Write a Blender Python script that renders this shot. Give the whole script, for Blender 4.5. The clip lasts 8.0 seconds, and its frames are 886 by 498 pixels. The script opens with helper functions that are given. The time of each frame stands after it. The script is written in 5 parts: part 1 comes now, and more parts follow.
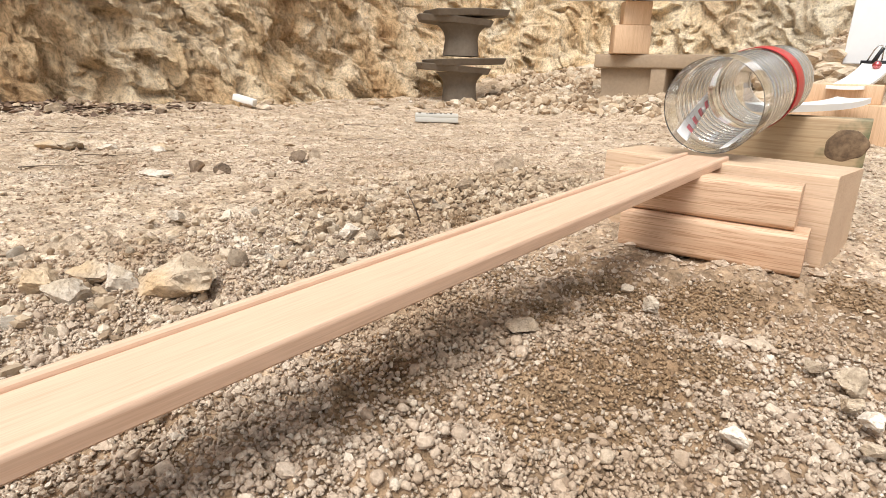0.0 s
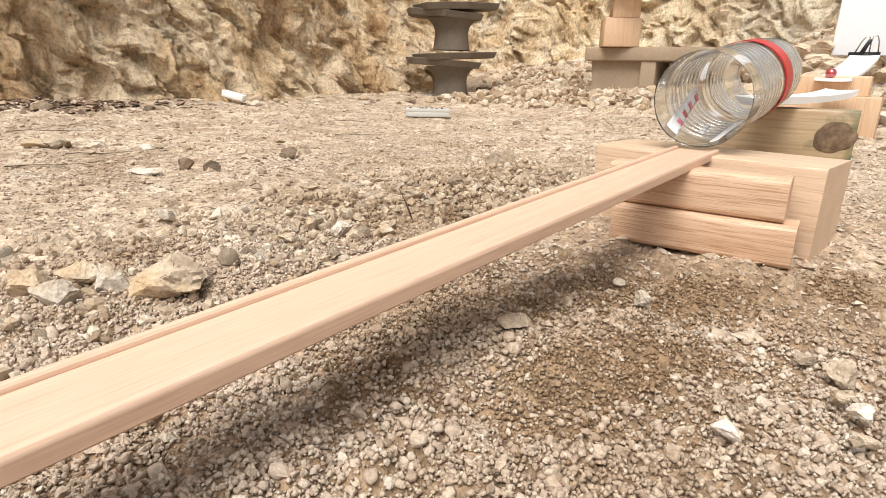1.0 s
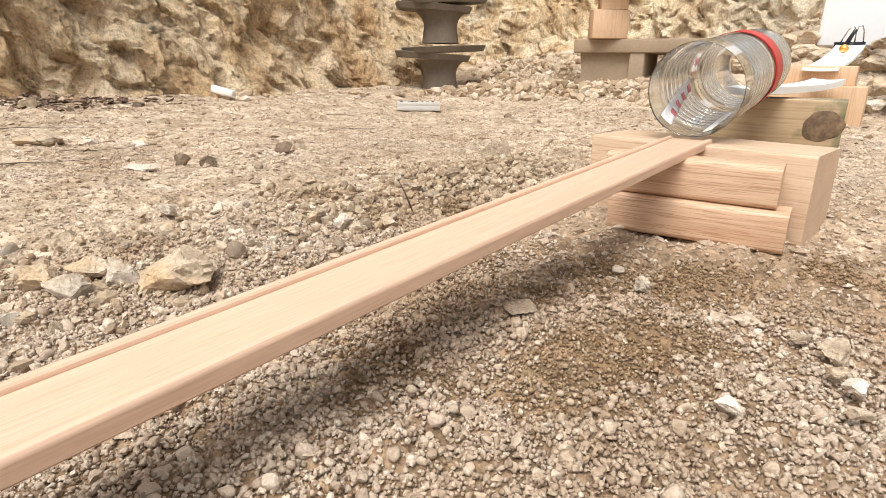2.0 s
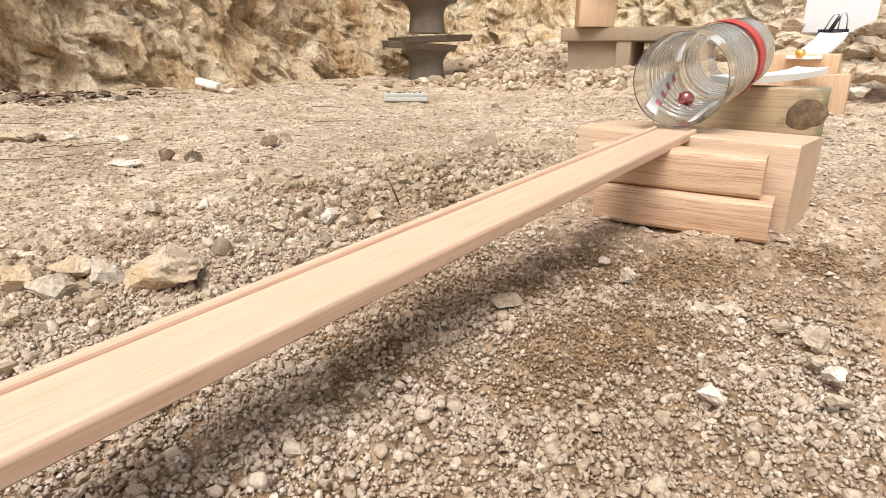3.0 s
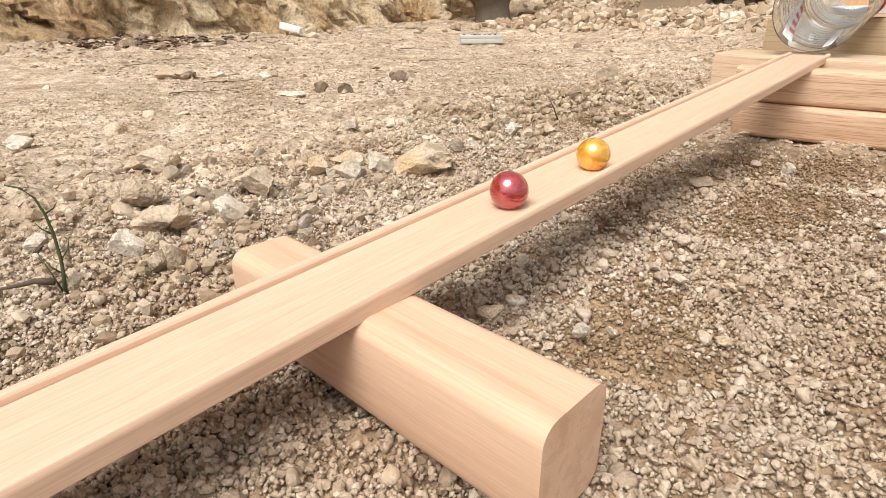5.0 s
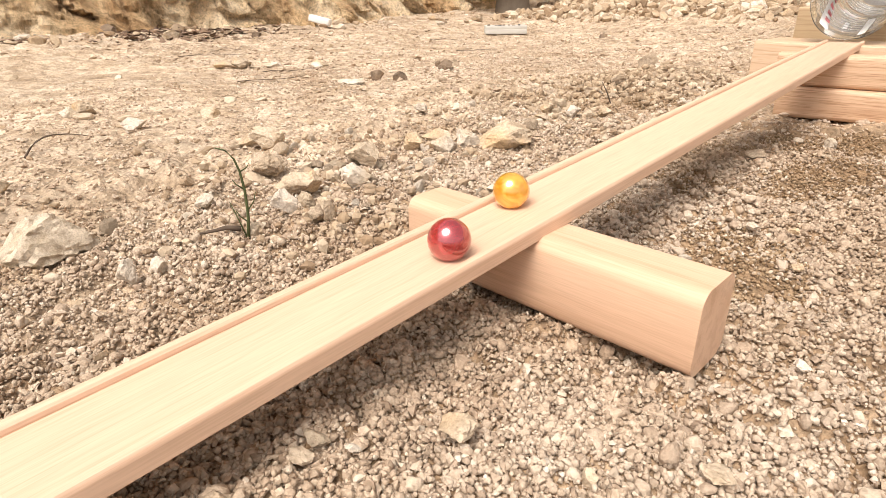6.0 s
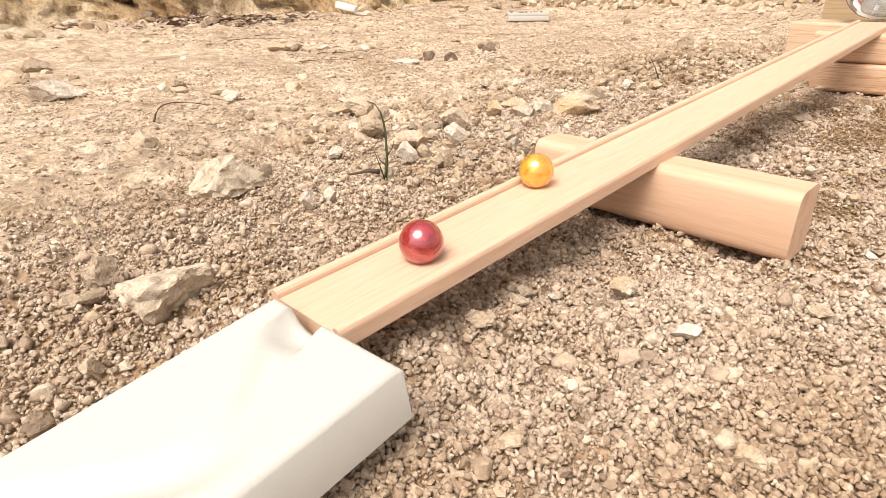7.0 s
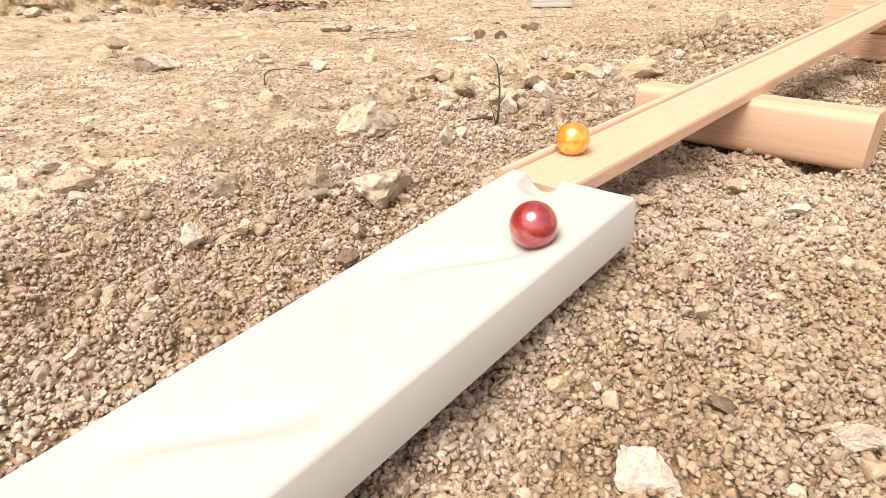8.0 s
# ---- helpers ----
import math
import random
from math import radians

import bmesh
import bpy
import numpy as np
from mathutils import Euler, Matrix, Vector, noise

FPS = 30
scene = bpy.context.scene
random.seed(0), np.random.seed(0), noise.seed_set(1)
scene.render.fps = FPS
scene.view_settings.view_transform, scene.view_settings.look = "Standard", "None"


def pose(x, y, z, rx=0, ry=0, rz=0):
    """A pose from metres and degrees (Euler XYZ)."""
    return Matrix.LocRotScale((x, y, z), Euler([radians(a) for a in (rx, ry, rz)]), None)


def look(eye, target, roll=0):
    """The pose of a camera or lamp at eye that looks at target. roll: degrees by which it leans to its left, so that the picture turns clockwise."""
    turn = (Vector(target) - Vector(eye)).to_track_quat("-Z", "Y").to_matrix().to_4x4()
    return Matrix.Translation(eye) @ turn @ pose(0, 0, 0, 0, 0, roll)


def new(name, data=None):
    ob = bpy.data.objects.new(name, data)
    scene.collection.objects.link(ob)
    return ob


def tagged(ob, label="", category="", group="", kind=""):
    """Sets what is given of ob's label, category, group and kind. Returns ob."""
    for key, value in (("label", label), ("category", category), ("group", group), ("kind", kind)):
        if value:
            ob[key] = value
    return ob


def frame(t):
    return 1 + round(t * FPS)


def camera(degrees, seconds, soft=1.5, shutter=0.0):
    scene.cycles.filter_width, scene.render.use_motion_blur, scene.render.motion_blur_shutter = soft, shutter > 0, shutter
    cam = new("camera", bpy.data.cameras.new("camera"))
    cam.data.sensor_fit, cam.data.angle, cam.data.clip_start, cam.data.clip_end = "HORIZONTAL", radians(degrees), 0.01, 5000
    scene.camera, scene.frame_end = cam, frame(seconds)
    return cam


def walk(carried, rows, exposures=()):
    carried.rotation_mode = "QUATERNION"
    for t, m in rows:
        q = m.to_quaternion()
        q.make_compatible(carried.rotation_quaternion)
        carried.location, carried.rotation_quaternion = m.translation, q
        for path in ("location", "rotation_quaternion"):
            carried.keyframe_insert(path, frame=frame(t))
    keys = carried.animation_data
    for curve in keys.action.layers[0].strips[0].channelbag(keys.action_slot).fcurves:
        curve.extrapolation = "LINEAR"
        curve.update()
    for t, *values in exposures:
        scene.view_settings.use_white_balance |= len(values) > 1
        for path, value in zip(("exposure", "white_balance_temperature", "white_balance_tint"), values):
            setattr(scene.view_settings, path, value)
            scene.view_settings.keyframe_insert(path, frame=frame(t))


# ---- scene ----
cam = camera(75.5, 8.0, soft=0.6)
METRES, EYE, TILT, LEAN, TURN = 0.6, 0.156, 0.0, 0.0, 36.0
EXPOSURES = [(0.0, 0.53, 6300, 9), (4.0, 0.51, 6300, 9), (5.0, 0.51, 6380, 9), (5.2, 0.63, 6500, 11), (6.3, 0.71, 6800, 13), (8.0, 0.71, 6850, 14)]
ROWS = [
    (0.0, 0.0, 0.0, 0.0, 0.53, -16.46, -1.8),
    (0.5, 0.0003, -0.0001, -0.0008, 0.12, -16.75, -1.61),
    (1.0, 0.0009, 0.0013, 0.0023, -0.36, -16.98, -1.4),
    (1.2, 0.0000, 0.0010, 0.0016, -0.60, -17.09, -1.32),
    (2.3, -0.0209, -0.0176, 0.0014, -1.92, -17.83, -0.74),
    (2.5, -0.021, -0.0176, 0.0062, -2.21, -18.05, -0.63),
    (3.0, -0.0133, -0.0149, 0.0065, -2.72, -18.5, -0.46),
    (3.5, -0.0173, -0.0181, 0.0022, -2.88, -19.17, -0.21),
    (4.0, -0.0671, -0.0473, 0.0054, -1.99, -20.05, 0.03),
    (4.5, -0.1497, -0.1071, -0.0048, -0.24, -21.65, 0.28),
    (5.0, -0.2565, -0.2276, -0.0093, 1.48, -23.42, 0.43),
    (5.2, -0.2922, -0.2763, -0.0055, 2.03, -23.88, 0.54),
    (6.3, -0.4098, -0.4010, -0.0014, 2.54, -24.46, 0.76),
    (6.5, -0.4406, -0.4398, -0.0017, 2.73, -24.79, 0.67),
    (6.8, -0.4876, -0.4927, -0.0105, 2.92, -24.83, 0.79),
    (7.0, -0.5117, -0.5217, -0.0106, 2.98, -25.11, 0.78),
    (7.5, -0.5944, -0.6138, -0.0232, 3.29, -25.53, 0.86),
    (8.0, -0.666, -0.6963, -0.0348, 3.48, -25.87, 0.93),
]
walk(cam, [(t, pose(0, 0, EYE, TILT, LEAN, TURN) @ pose(METRES * x, METRES * y, METRES * z, 90 + pitch, roll, yaw)) for t, x, y, z, yaw, pitch, roll in ROWS],
     exposures=EXPOSURES)

# ---- sky, sun, exposure ----
world = bpy.data.worlds.new("overcast_sky")
scene.world = world
world.use_nodes = True
wn, wl = world.node_tree.nodes, world.node_tree.links
wn.clear()
w_out, w_bg = wn.new("ShaderNodeOutputWorld"), wn.new("ShaderNodeBackground")
w_sky, w_hsv = wn.new("ShaderNodeTexSky"), wn.new("ShaderNodeHueSaturation")
w_sky.sky_type, w_sky.sun_disc = "NISHITA", False
SUN_EL, SUN_AZ = 60.0, 174.0
w_sky.sun_elevation, w_sky.sun_rotation = radians(SUN_EL), radians(SUN_AZ)
w_sky.air_density, w_sky.dust_density, w_sky.ozone_density = 1.0, 4.0, 1.0
w_hsv.inputs["Saturation"].default_value = 0.12
w_bg.inputs["Strength"].default_value = 0.122
wl.new(w_sky.outputs[0], w_hsv.inputs["Color"])
wl.new(w_hsv.outputs[0], w_bg.inputs["Color"])
wl.new(w_bg.outputs[0], w_out.inputs["Surface"])
sun = new("sun", bpy.data.lights.new("sun", "SUN"))
sun.data.energy, sun.data.angle, sun.data.color = 2.0, radians(38), (1.0, 0.93, 0.83)
_e, _a = radians(SUN_EL), radians(SUN_AZ)
sun.matrix_world = look((math.sin(_a) * math.cos(_e) * 20, math.cos(_a) * math.cos(_e) * 20, math.sin(_e) * 20), (0, 0, 0))


# ---- numeric noise for the ground and the cliff ----
def hash2(ix, iy, seed):
    h = (ix.astype(np.int64) * 374761393 + iy.astype(np.int64) * 668265263 + seed * 1274126177) & 0x7FFFFFFF
    h = ((h ^ (h >> 13)) * 1274126177) & 0x7FFFFFFF
    return ((h ^ (h >> 16)) & 0xFFFF) / 65535.0


def vnoise(x, y, scale, seed=0):
    """Smooth noise of -1 to 1 with cells of that size."""
    u, v = np.asarray(x) / scale, np.asarray(y) / scale
    iu, iv = np.floor(u), np.floor(v)
    fu, fv = u - iu, v - iv
    fu, fv = fu * fu * (3 - 2 * fu), fv * fv * (3 - 2 * fv)
    a, b = hash2(iu, iv, seed), hash2(iu + 1, iv, seed)
    c, d = hash2(iu, iv + 1, seed), hash2(iu + 1, iv + 1, seed)
    return 2 * ((a * (1 - fu) + b * fu) * (1 - fv) + (c * (1 - fu) + d * fu) * fv) - 1


def facets(x, y, scale, seed, tilt=1.0, hard=24.0):
    """Flat chips that meet in hard edges, and how far each place is from such an edge."""
    u, v = np.asarray(x) / scale, np.asarray(y) / scale
    iu, iv = np.floor(u), np.floor(v)
    best, second = np.full(u.shape, 9.0), np.full(u.shape, 9.0)
    total, weight = np.zeros(u.shape), np.zeros(u.shape)
    for i in (-1, 0, 1):
        for j in (-1, 0, 1):
            a, b = iu + i, iv + j
            du, dv = u - (a + 0.1 + 0.8 * hash2(a, b, seed)), v - (b + 0.1 + 0.8 * hash2(a, b, seed + 1))
            d = np.hypot(du, dv)
            w = np.exp(-hard * d)
            total += w * (hash2(a, b, seed + 2) - 0.5 + tilt * (du * (2 * hash2(a, b, seed + 3) - 1) + dv * (2 * hash2(a, b, seed + 4) - 1)))
            weight += w
            second = np.where(d < best, best, np.minimum(second, d))
            best = np.minimum(best, d)
    return total / weight, second - best


def crumbs(x, y, scale, seed):
    """Lumps packed side by side: their height in cells, and a random tone for each."""
    u, v = np.asarray(x) / scale, np.asarray(y) / scale
    iu, iv = np.floor(u), np.floor(v)
    top, tone = np.zeros(u.shape), np.full(u.shape, 0.5)
    for i in (-1, 0, 1):
        for j in (-1, 0, 1):
            a, b = iu + i, iv + j
            r = 0.34 + 0.42 * hash2(a, b, seed + 2) ** 1.5
            du, dv = u - (a + hash2(a, b, seed)), v - (b + hash2(a, b, seed + 1))
            turn = 6.28 * hash2(a, b, seed + 4)
            c, s = np.cos(turn), np.sin(turn)
            p, q = du * c + dv * s, (dv * c - du * s) * (1.0 + 0.7 * hash2(a, b, seed + 5))
            h = np.sqrt(np.clip(r * r - p * p - q * q, 0, None)) * (0.7 + 0.6 * hash2(a, b, seed + 6))
            tone = np.where(h > top, hash2(a, b, seed + 3), tone)
            top = np.maximum(top, h)
    return top, tone


def ss(v):
    v = np.clip(v, 0, 1)
    return v * v * (3 - 2 * v)


def hump(x, y, cx, cy, r):
    return np.exp(-((x - cx) ** 2 + (y - cy) ** 2) / (r * r))


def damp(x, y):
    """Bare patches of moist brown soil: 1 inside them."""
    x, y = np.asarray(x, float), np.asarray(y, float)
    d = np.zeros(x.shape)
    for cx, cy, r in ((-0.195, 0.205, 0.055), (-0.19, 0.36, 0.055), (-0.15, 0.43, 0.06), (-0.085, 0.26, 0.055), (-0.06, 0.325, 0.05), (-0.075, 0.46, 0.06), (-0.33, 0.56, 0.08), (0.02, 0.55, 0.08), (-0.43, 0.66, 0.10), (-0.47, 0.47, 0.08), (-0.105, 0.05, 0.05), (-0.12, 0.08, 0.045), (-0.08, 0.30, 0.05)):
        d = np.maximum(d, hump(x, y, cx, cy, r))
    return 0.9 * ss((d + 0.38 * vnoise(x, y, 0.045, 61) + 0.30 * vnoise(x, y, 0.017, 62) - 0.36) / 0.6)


def ground_z(x, y, fine=True):
    """The height of the ground."""
    x, y = np.asarray(x, float), np.asarray(y, float)
    z = 0.056 * ss((y - 0.6) / 0.9) * ss((x + 0.75) / 0.6)
    z += 0.16 * ss((y - 1.75) / 0.8) * ss((x + 0.5) / 0.4)
    z += 0.10 * ss((y - 2.7) / 0.9) * ss((x + 2.3) / 0.8) + 0.25 * ss((y - 3.5) / 0.9)
    z -= 0.035 * hump(x, y, -1.7, 2.1, 0.7)
    z += 0.011 * hump(x, y, -0.2, -0.30, 0.08)
    z -= 0.010 * hump(x, y, -0.170, -0.43, 0.05) + 0.004 * hump(x, y, -0.165, -0.36, 0.04) + 0.014 * hump(x, y, -0.185, -0.51, 0.055)
    z -= 0.06 * np.clip(-0.36 - y, 0, 0.6)
    z += 0.022 * hump(x, y, -0.40, 0.72, 0.11) + 0.010 * hump(x, y, -0.36, 0.30, 0.16)
    z += 0.02 * ss((-2.1 - x) / 0.4)
    far = ss((np.hypot(x + 0.3, y) - 0.8) / 1.5)
    z += far * (0.016 * vnoise(x, y, 0.7, 1) + 0.008 * vnoise(x, y, 0.23, 2))
    z += 0.0045 * vnoise(x, y, 0.11, 3) * (0.35 + 0.65 * far)
    if fine:
        heap = np.clip(hump(x, y, -0.40, 0.30, 0.22) + hump(x, y, -0.42, 0.66, 0.2) + 0.7 * hump(x, y, -0.16, 0.42, 0.13), 0, 1)
        z += heap * (0.006 * vnoise(x, y, 0.045, 14) + 0.004 * vnoise(x, y, 0.02, 15))
        z += 0.0030 * vnoise(x, y, 0.035, 4) + 0.0020 * vnoise(x, y, 0.014, 5)
        # crumbs baked together along the run
        run = ss((x + 0.80) / 0.25) * ss((0.40 - x) / 0.15) * ss((1.0 - y) / 0.5)
        clump = (0.45 + 0.55 * ss(0.5 + 0.9 * vnoise(x, y, 0.075, 53))) * (1 - 0.55 * damp(x, y))
        bx, by = x + 0.004 * vnoise(x, y, 0.011, 55), y + 0.004 * vnoise(x, y, 0.011, 56)
        lumps = 0.0105 * crumbs(bx, by, 0.0190, 51)[0] + 0.0018 * vnoise(x, y, 0.0075, 57)
        z += run * (clump * lumps + 0.004 * vnoise(x, y, 0.055, 54) - 0.0050)
        # flakes, crusts and cracks of the trodden floor
        flake = 0.0075 * facets(x, y, 0.060, 91, 0.7, 40.0)[0] + 0.0045 * facets(x, y, 0.026, 95, 0.7, 40.0)[0]
        z += far * (0.006 * vnoise(x, y, 0.09, 6) - 0.007 * np.clip(1 - 4 * np.abs(vnoise(x + 0.02 * vnoise(x, y, 0.06, 8), y, 0.10, 7)), 0, 1) + 0.003 * vnoise(x, y, 0.03, 9) + flake)
    return z


def gz(x, y):
    return float(ground_z(x, y, False))


# ---- materials ----
def material(name, rough=0.6, metal=0.0):
    m = bpy.data.materials.new(name)
    m.use_nodes = True
    b = m.node_tree.nodes["Principled BSDF"]
    b.inputs["Roughness"].default_value, b.inputs["Metallic"].default_value = rough, metal
    return m, m.node_tree.nodes, m.node_tree.links, b


def ramp(n, stops):
    r = n.new("ShaderNodeValToRGB")
    r.color_ramp.elements[0].position, r.color_ramp.elements[0].color = stops[0][0], (*stops[0][1], 1)
    r.color_ramp.elements[1].position, r.color_ramp.elements[1].color = stops[-1][0], (*stops[-1][1], 1)
    for p, c in stops[1:-1]:
        r.color_ramp.elements.new(p).color = (*c, 1)
    return r


def noise_node(n, l, vec, scale, detail=4.0, rough=0.6):
    t = n.new("ShaderNodeTexNoise")
    t.inputs["Scale"].default_value, t.inputs["Detail"].default_value, t.inputs["Roughness"].default_value = scale, detail, rough
    if vec is not None:
        l.new(vec, t.inputs["Vector"])
    return t


def mixed(n, l, a, b, fac, mode="MIX"):
    m = n.new("ShaderNodeMix")
    m.data_type, m.blend_type = "RGBA", mode
    for socket, value in ((m.inputs[0], fac), (m.inputs[6], a), (m.inputs[7], b)):
        if isinstance(value, (int, float)):
            socket.default_value = value
        elif isinstance(value, tuple):
            socket.default_value = (*value, 1)
        else:
            l.new(value, socket)
    return m.outputs[2]


def bump(n, l, b, height, strength, distance):
    k = n.new("ShaderNodeBump")
    k.inputs["Strength"].default_value, k.inputs["Distance"].default_value = strength, distance
    l.new(height, k.inputs["Height"])
    l.new(k.outputs[0], b.inputs["Normal"])


def earth_material():
    m, n, l, b = material("packed_earth_and_grit", 0.95)
    p = n.new("ShaderNodeNewGeometry").outputs["Position"]
    big, mid, fine = noise_node(n, l, p, 2.3, 5), noise_node(n, l, p, 11, 6, 0.65), noise_node(n, l, p, 230, 4, 0.7)
    crust = noise_node(n, l, p, 42, 5, 0.7)
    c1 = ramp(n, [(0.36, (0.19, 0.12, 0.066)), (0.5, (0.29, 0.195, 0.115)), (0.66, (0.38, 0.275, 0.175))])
    pale = ramp(n, [(0.36, (0.38, 0.29, 0.20)), (0.5, (0.52, 0.42, 0.315)), (0.64, (0.59, 0.50, 0.40))])
    l.new(mid.outputs["Fac"], c1.inputs[0])
    l.new(mid.outputs["Fac"], pale.inputs[0])
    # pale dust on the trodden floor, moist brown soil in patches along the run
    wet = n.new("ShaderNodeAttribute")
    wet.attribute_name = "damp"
    # browner soil near the run, with shade between the grains put into its colour
    soil_gap_shade = n.new("ShaderNodeAttribute")
    soil_gap_shade.attribute_name = "soil_gap_shade"
    soil = mixed(n, l, pale.outputs[0], mixed(n, l, pale.outputs[0], (0.68, 0.60, 0.515), 1.0, "MULTIPLY"), soil_gap_shade.outputs["Fac"])
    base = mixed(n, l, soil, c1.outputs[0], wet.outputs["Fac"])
    c2 = ramp(n, [(0.33, (0.62, 0.58, 0.53)), (0.6, (1.12, 1.11, 1.1))])
    c3 = ramp(n, [(0.3, (0.5, 0.47, 0.44)), (0.6, (1.25, 1.25, 1.25))])
    c4 = ramp(n, [(0.36, (0.55, 0.5, 0.45)), (0.52, (1.08, 1.08, 1.08))])
    l.new(big.outputs["Fac"], c2.inputs[0])
    l.new(fine.outputs["Fac"], c3.inputs[0])
    l.new(crust.outputs["Fac"], c4.inputs[0])
    tone = n.new("ShaderNodeAttribute")
    tone.attribute_name = "crumb_tone"
    c5 = ramp(n, [(0.1, (0.74, 0.72, 0.69)), (0.9, (1.24, 1.23, 1.22))])
    l.new(tone.outputs["Fac"], c5.inputs[0])
    base = mixed(n, l, base, c5.outputs[0], 0.9, "MULTIPLY")
    a = mixed(n, l, base, c2.outputs[0], 0.5, "MULTIPLY")
    a = mixed(n, l, a, c4.outputs[0], 0.7, "MULTIPLY")
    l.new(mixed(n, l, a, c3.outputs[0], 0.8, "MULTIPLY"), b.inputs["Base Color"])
    vor = n.new("ShaderNodeTexVoronoi")
    vor.inputs["Scale"].default_value = 170
    l.new(p, vor.inputs["Vector"])
    h = mixed(n, l, fine.outputs["Fac"], vor.outputs["Distance"], 0.5)
    h = mixed(n, l, h, crust.outputs["Fac"], 0.6)
    bump(n, l, b, h, 1.0, 0.010)
    return m


def grit_material(name, stops, scale=120.0):
    m, n, l, b = material(name, 0.9)
    g = n.new("ShaderNodeNewGeometry")
    r = ramp(n, stops)
    l.new(g.outputs["Random Per Island"], r.inputs[0])
    fine, mid = noise_node(n, l, g.outputs["Position"], scale * 3, 4, 0.7), noise_node(n, l, g.outputs["Position"], 5.0, 4)
    c = ramp(n, [(0.3, (0.70, 0.67, 0.63)), (0.62, (1.15, 1.15, 1.15))])
    c2 = ramp(n, [(0.36, (0.76, 0.66, 0.54)), (0.58, (1.06, 1.06, 1.06))])
    l.new(fine.outputs["Fac"], c.inputs[0])
    l.new(mid.outputs["Fac"], c2.inputs[0])
    a = mixed(n, l, r.outputs[0], c.outputs[0], 0.75, "MULTIPLY")
    l.new(mixed(n, l, a, c2.outputs[0], 0.8, "MULTIPLY"), b.inputs["Base Color"])
    bump(n, l, b, fine.outputs["Fac"], 0.9, 0.0016)
    return m


def stone_material(name, light, dark, ochre, scale=40.0):
    m, n, l, b = material(name, 0.88)
    co = n.new("ShaderNodeTexCoord").outputs["Object"]
    info = n.new("ShaderNodeObjectInfo")
    shift = n.new("ShaderNodeVectorMath")
    l.new(co, shift.inputs[0])
    l.new(info.outputs["Random"], shift.inputs[1])
    p = shift.outputs[0]
    a, f, s = noise_node(n, l, p, scale, 6, 0.65), noise_node(n, l, p, scale * 9, 3, 0.7), noise_node(n, l, p, scale * 0.45, 3)
    r = ramp(n, [(0.34, dark), (0.52, light), (0.75, tuple(min(1, v * 1.25) for v in light))])
    l.new(a.outputs["Fac"], r.inputs[0])
    o = ramp(n, [(0.5, (0, 0, 0)), (0.66, (1, 1, 1))])
    l.new(s.outputs["Fac"], o.inputs[0])
    c = mixed(n, l, r.outputs[0], ochre, o.outputs[0])
    v = ramp(n, [(0.3, (0.62, 0.6, 0.58)), (0.6, (1.12, 1.12, 1.12))])
    l.new(f.outputs["Fac"], v.inputs[0])
    tone = ramp(n, [(0.0, (0.85, 0.83, 0.8)), (1.0, (1.10, 1.08, 1.06))])
    l.new(info.outputs["Random"], tone.inputs[0])
    c = mixed(n, l, c, v.outputs[0], 0.8, "MULTIPLY")
    l.new(mixed(n, l, c, tone.outputs[0], 1.0, "MULTIPLY"), b.inputs["Base Color"])
    h = mixed(n, l, a.outputs["Fac"], f.outputs["Fac"], 0.4)
    bump(n, l, b, h, 0.7, 0.004)
    return m


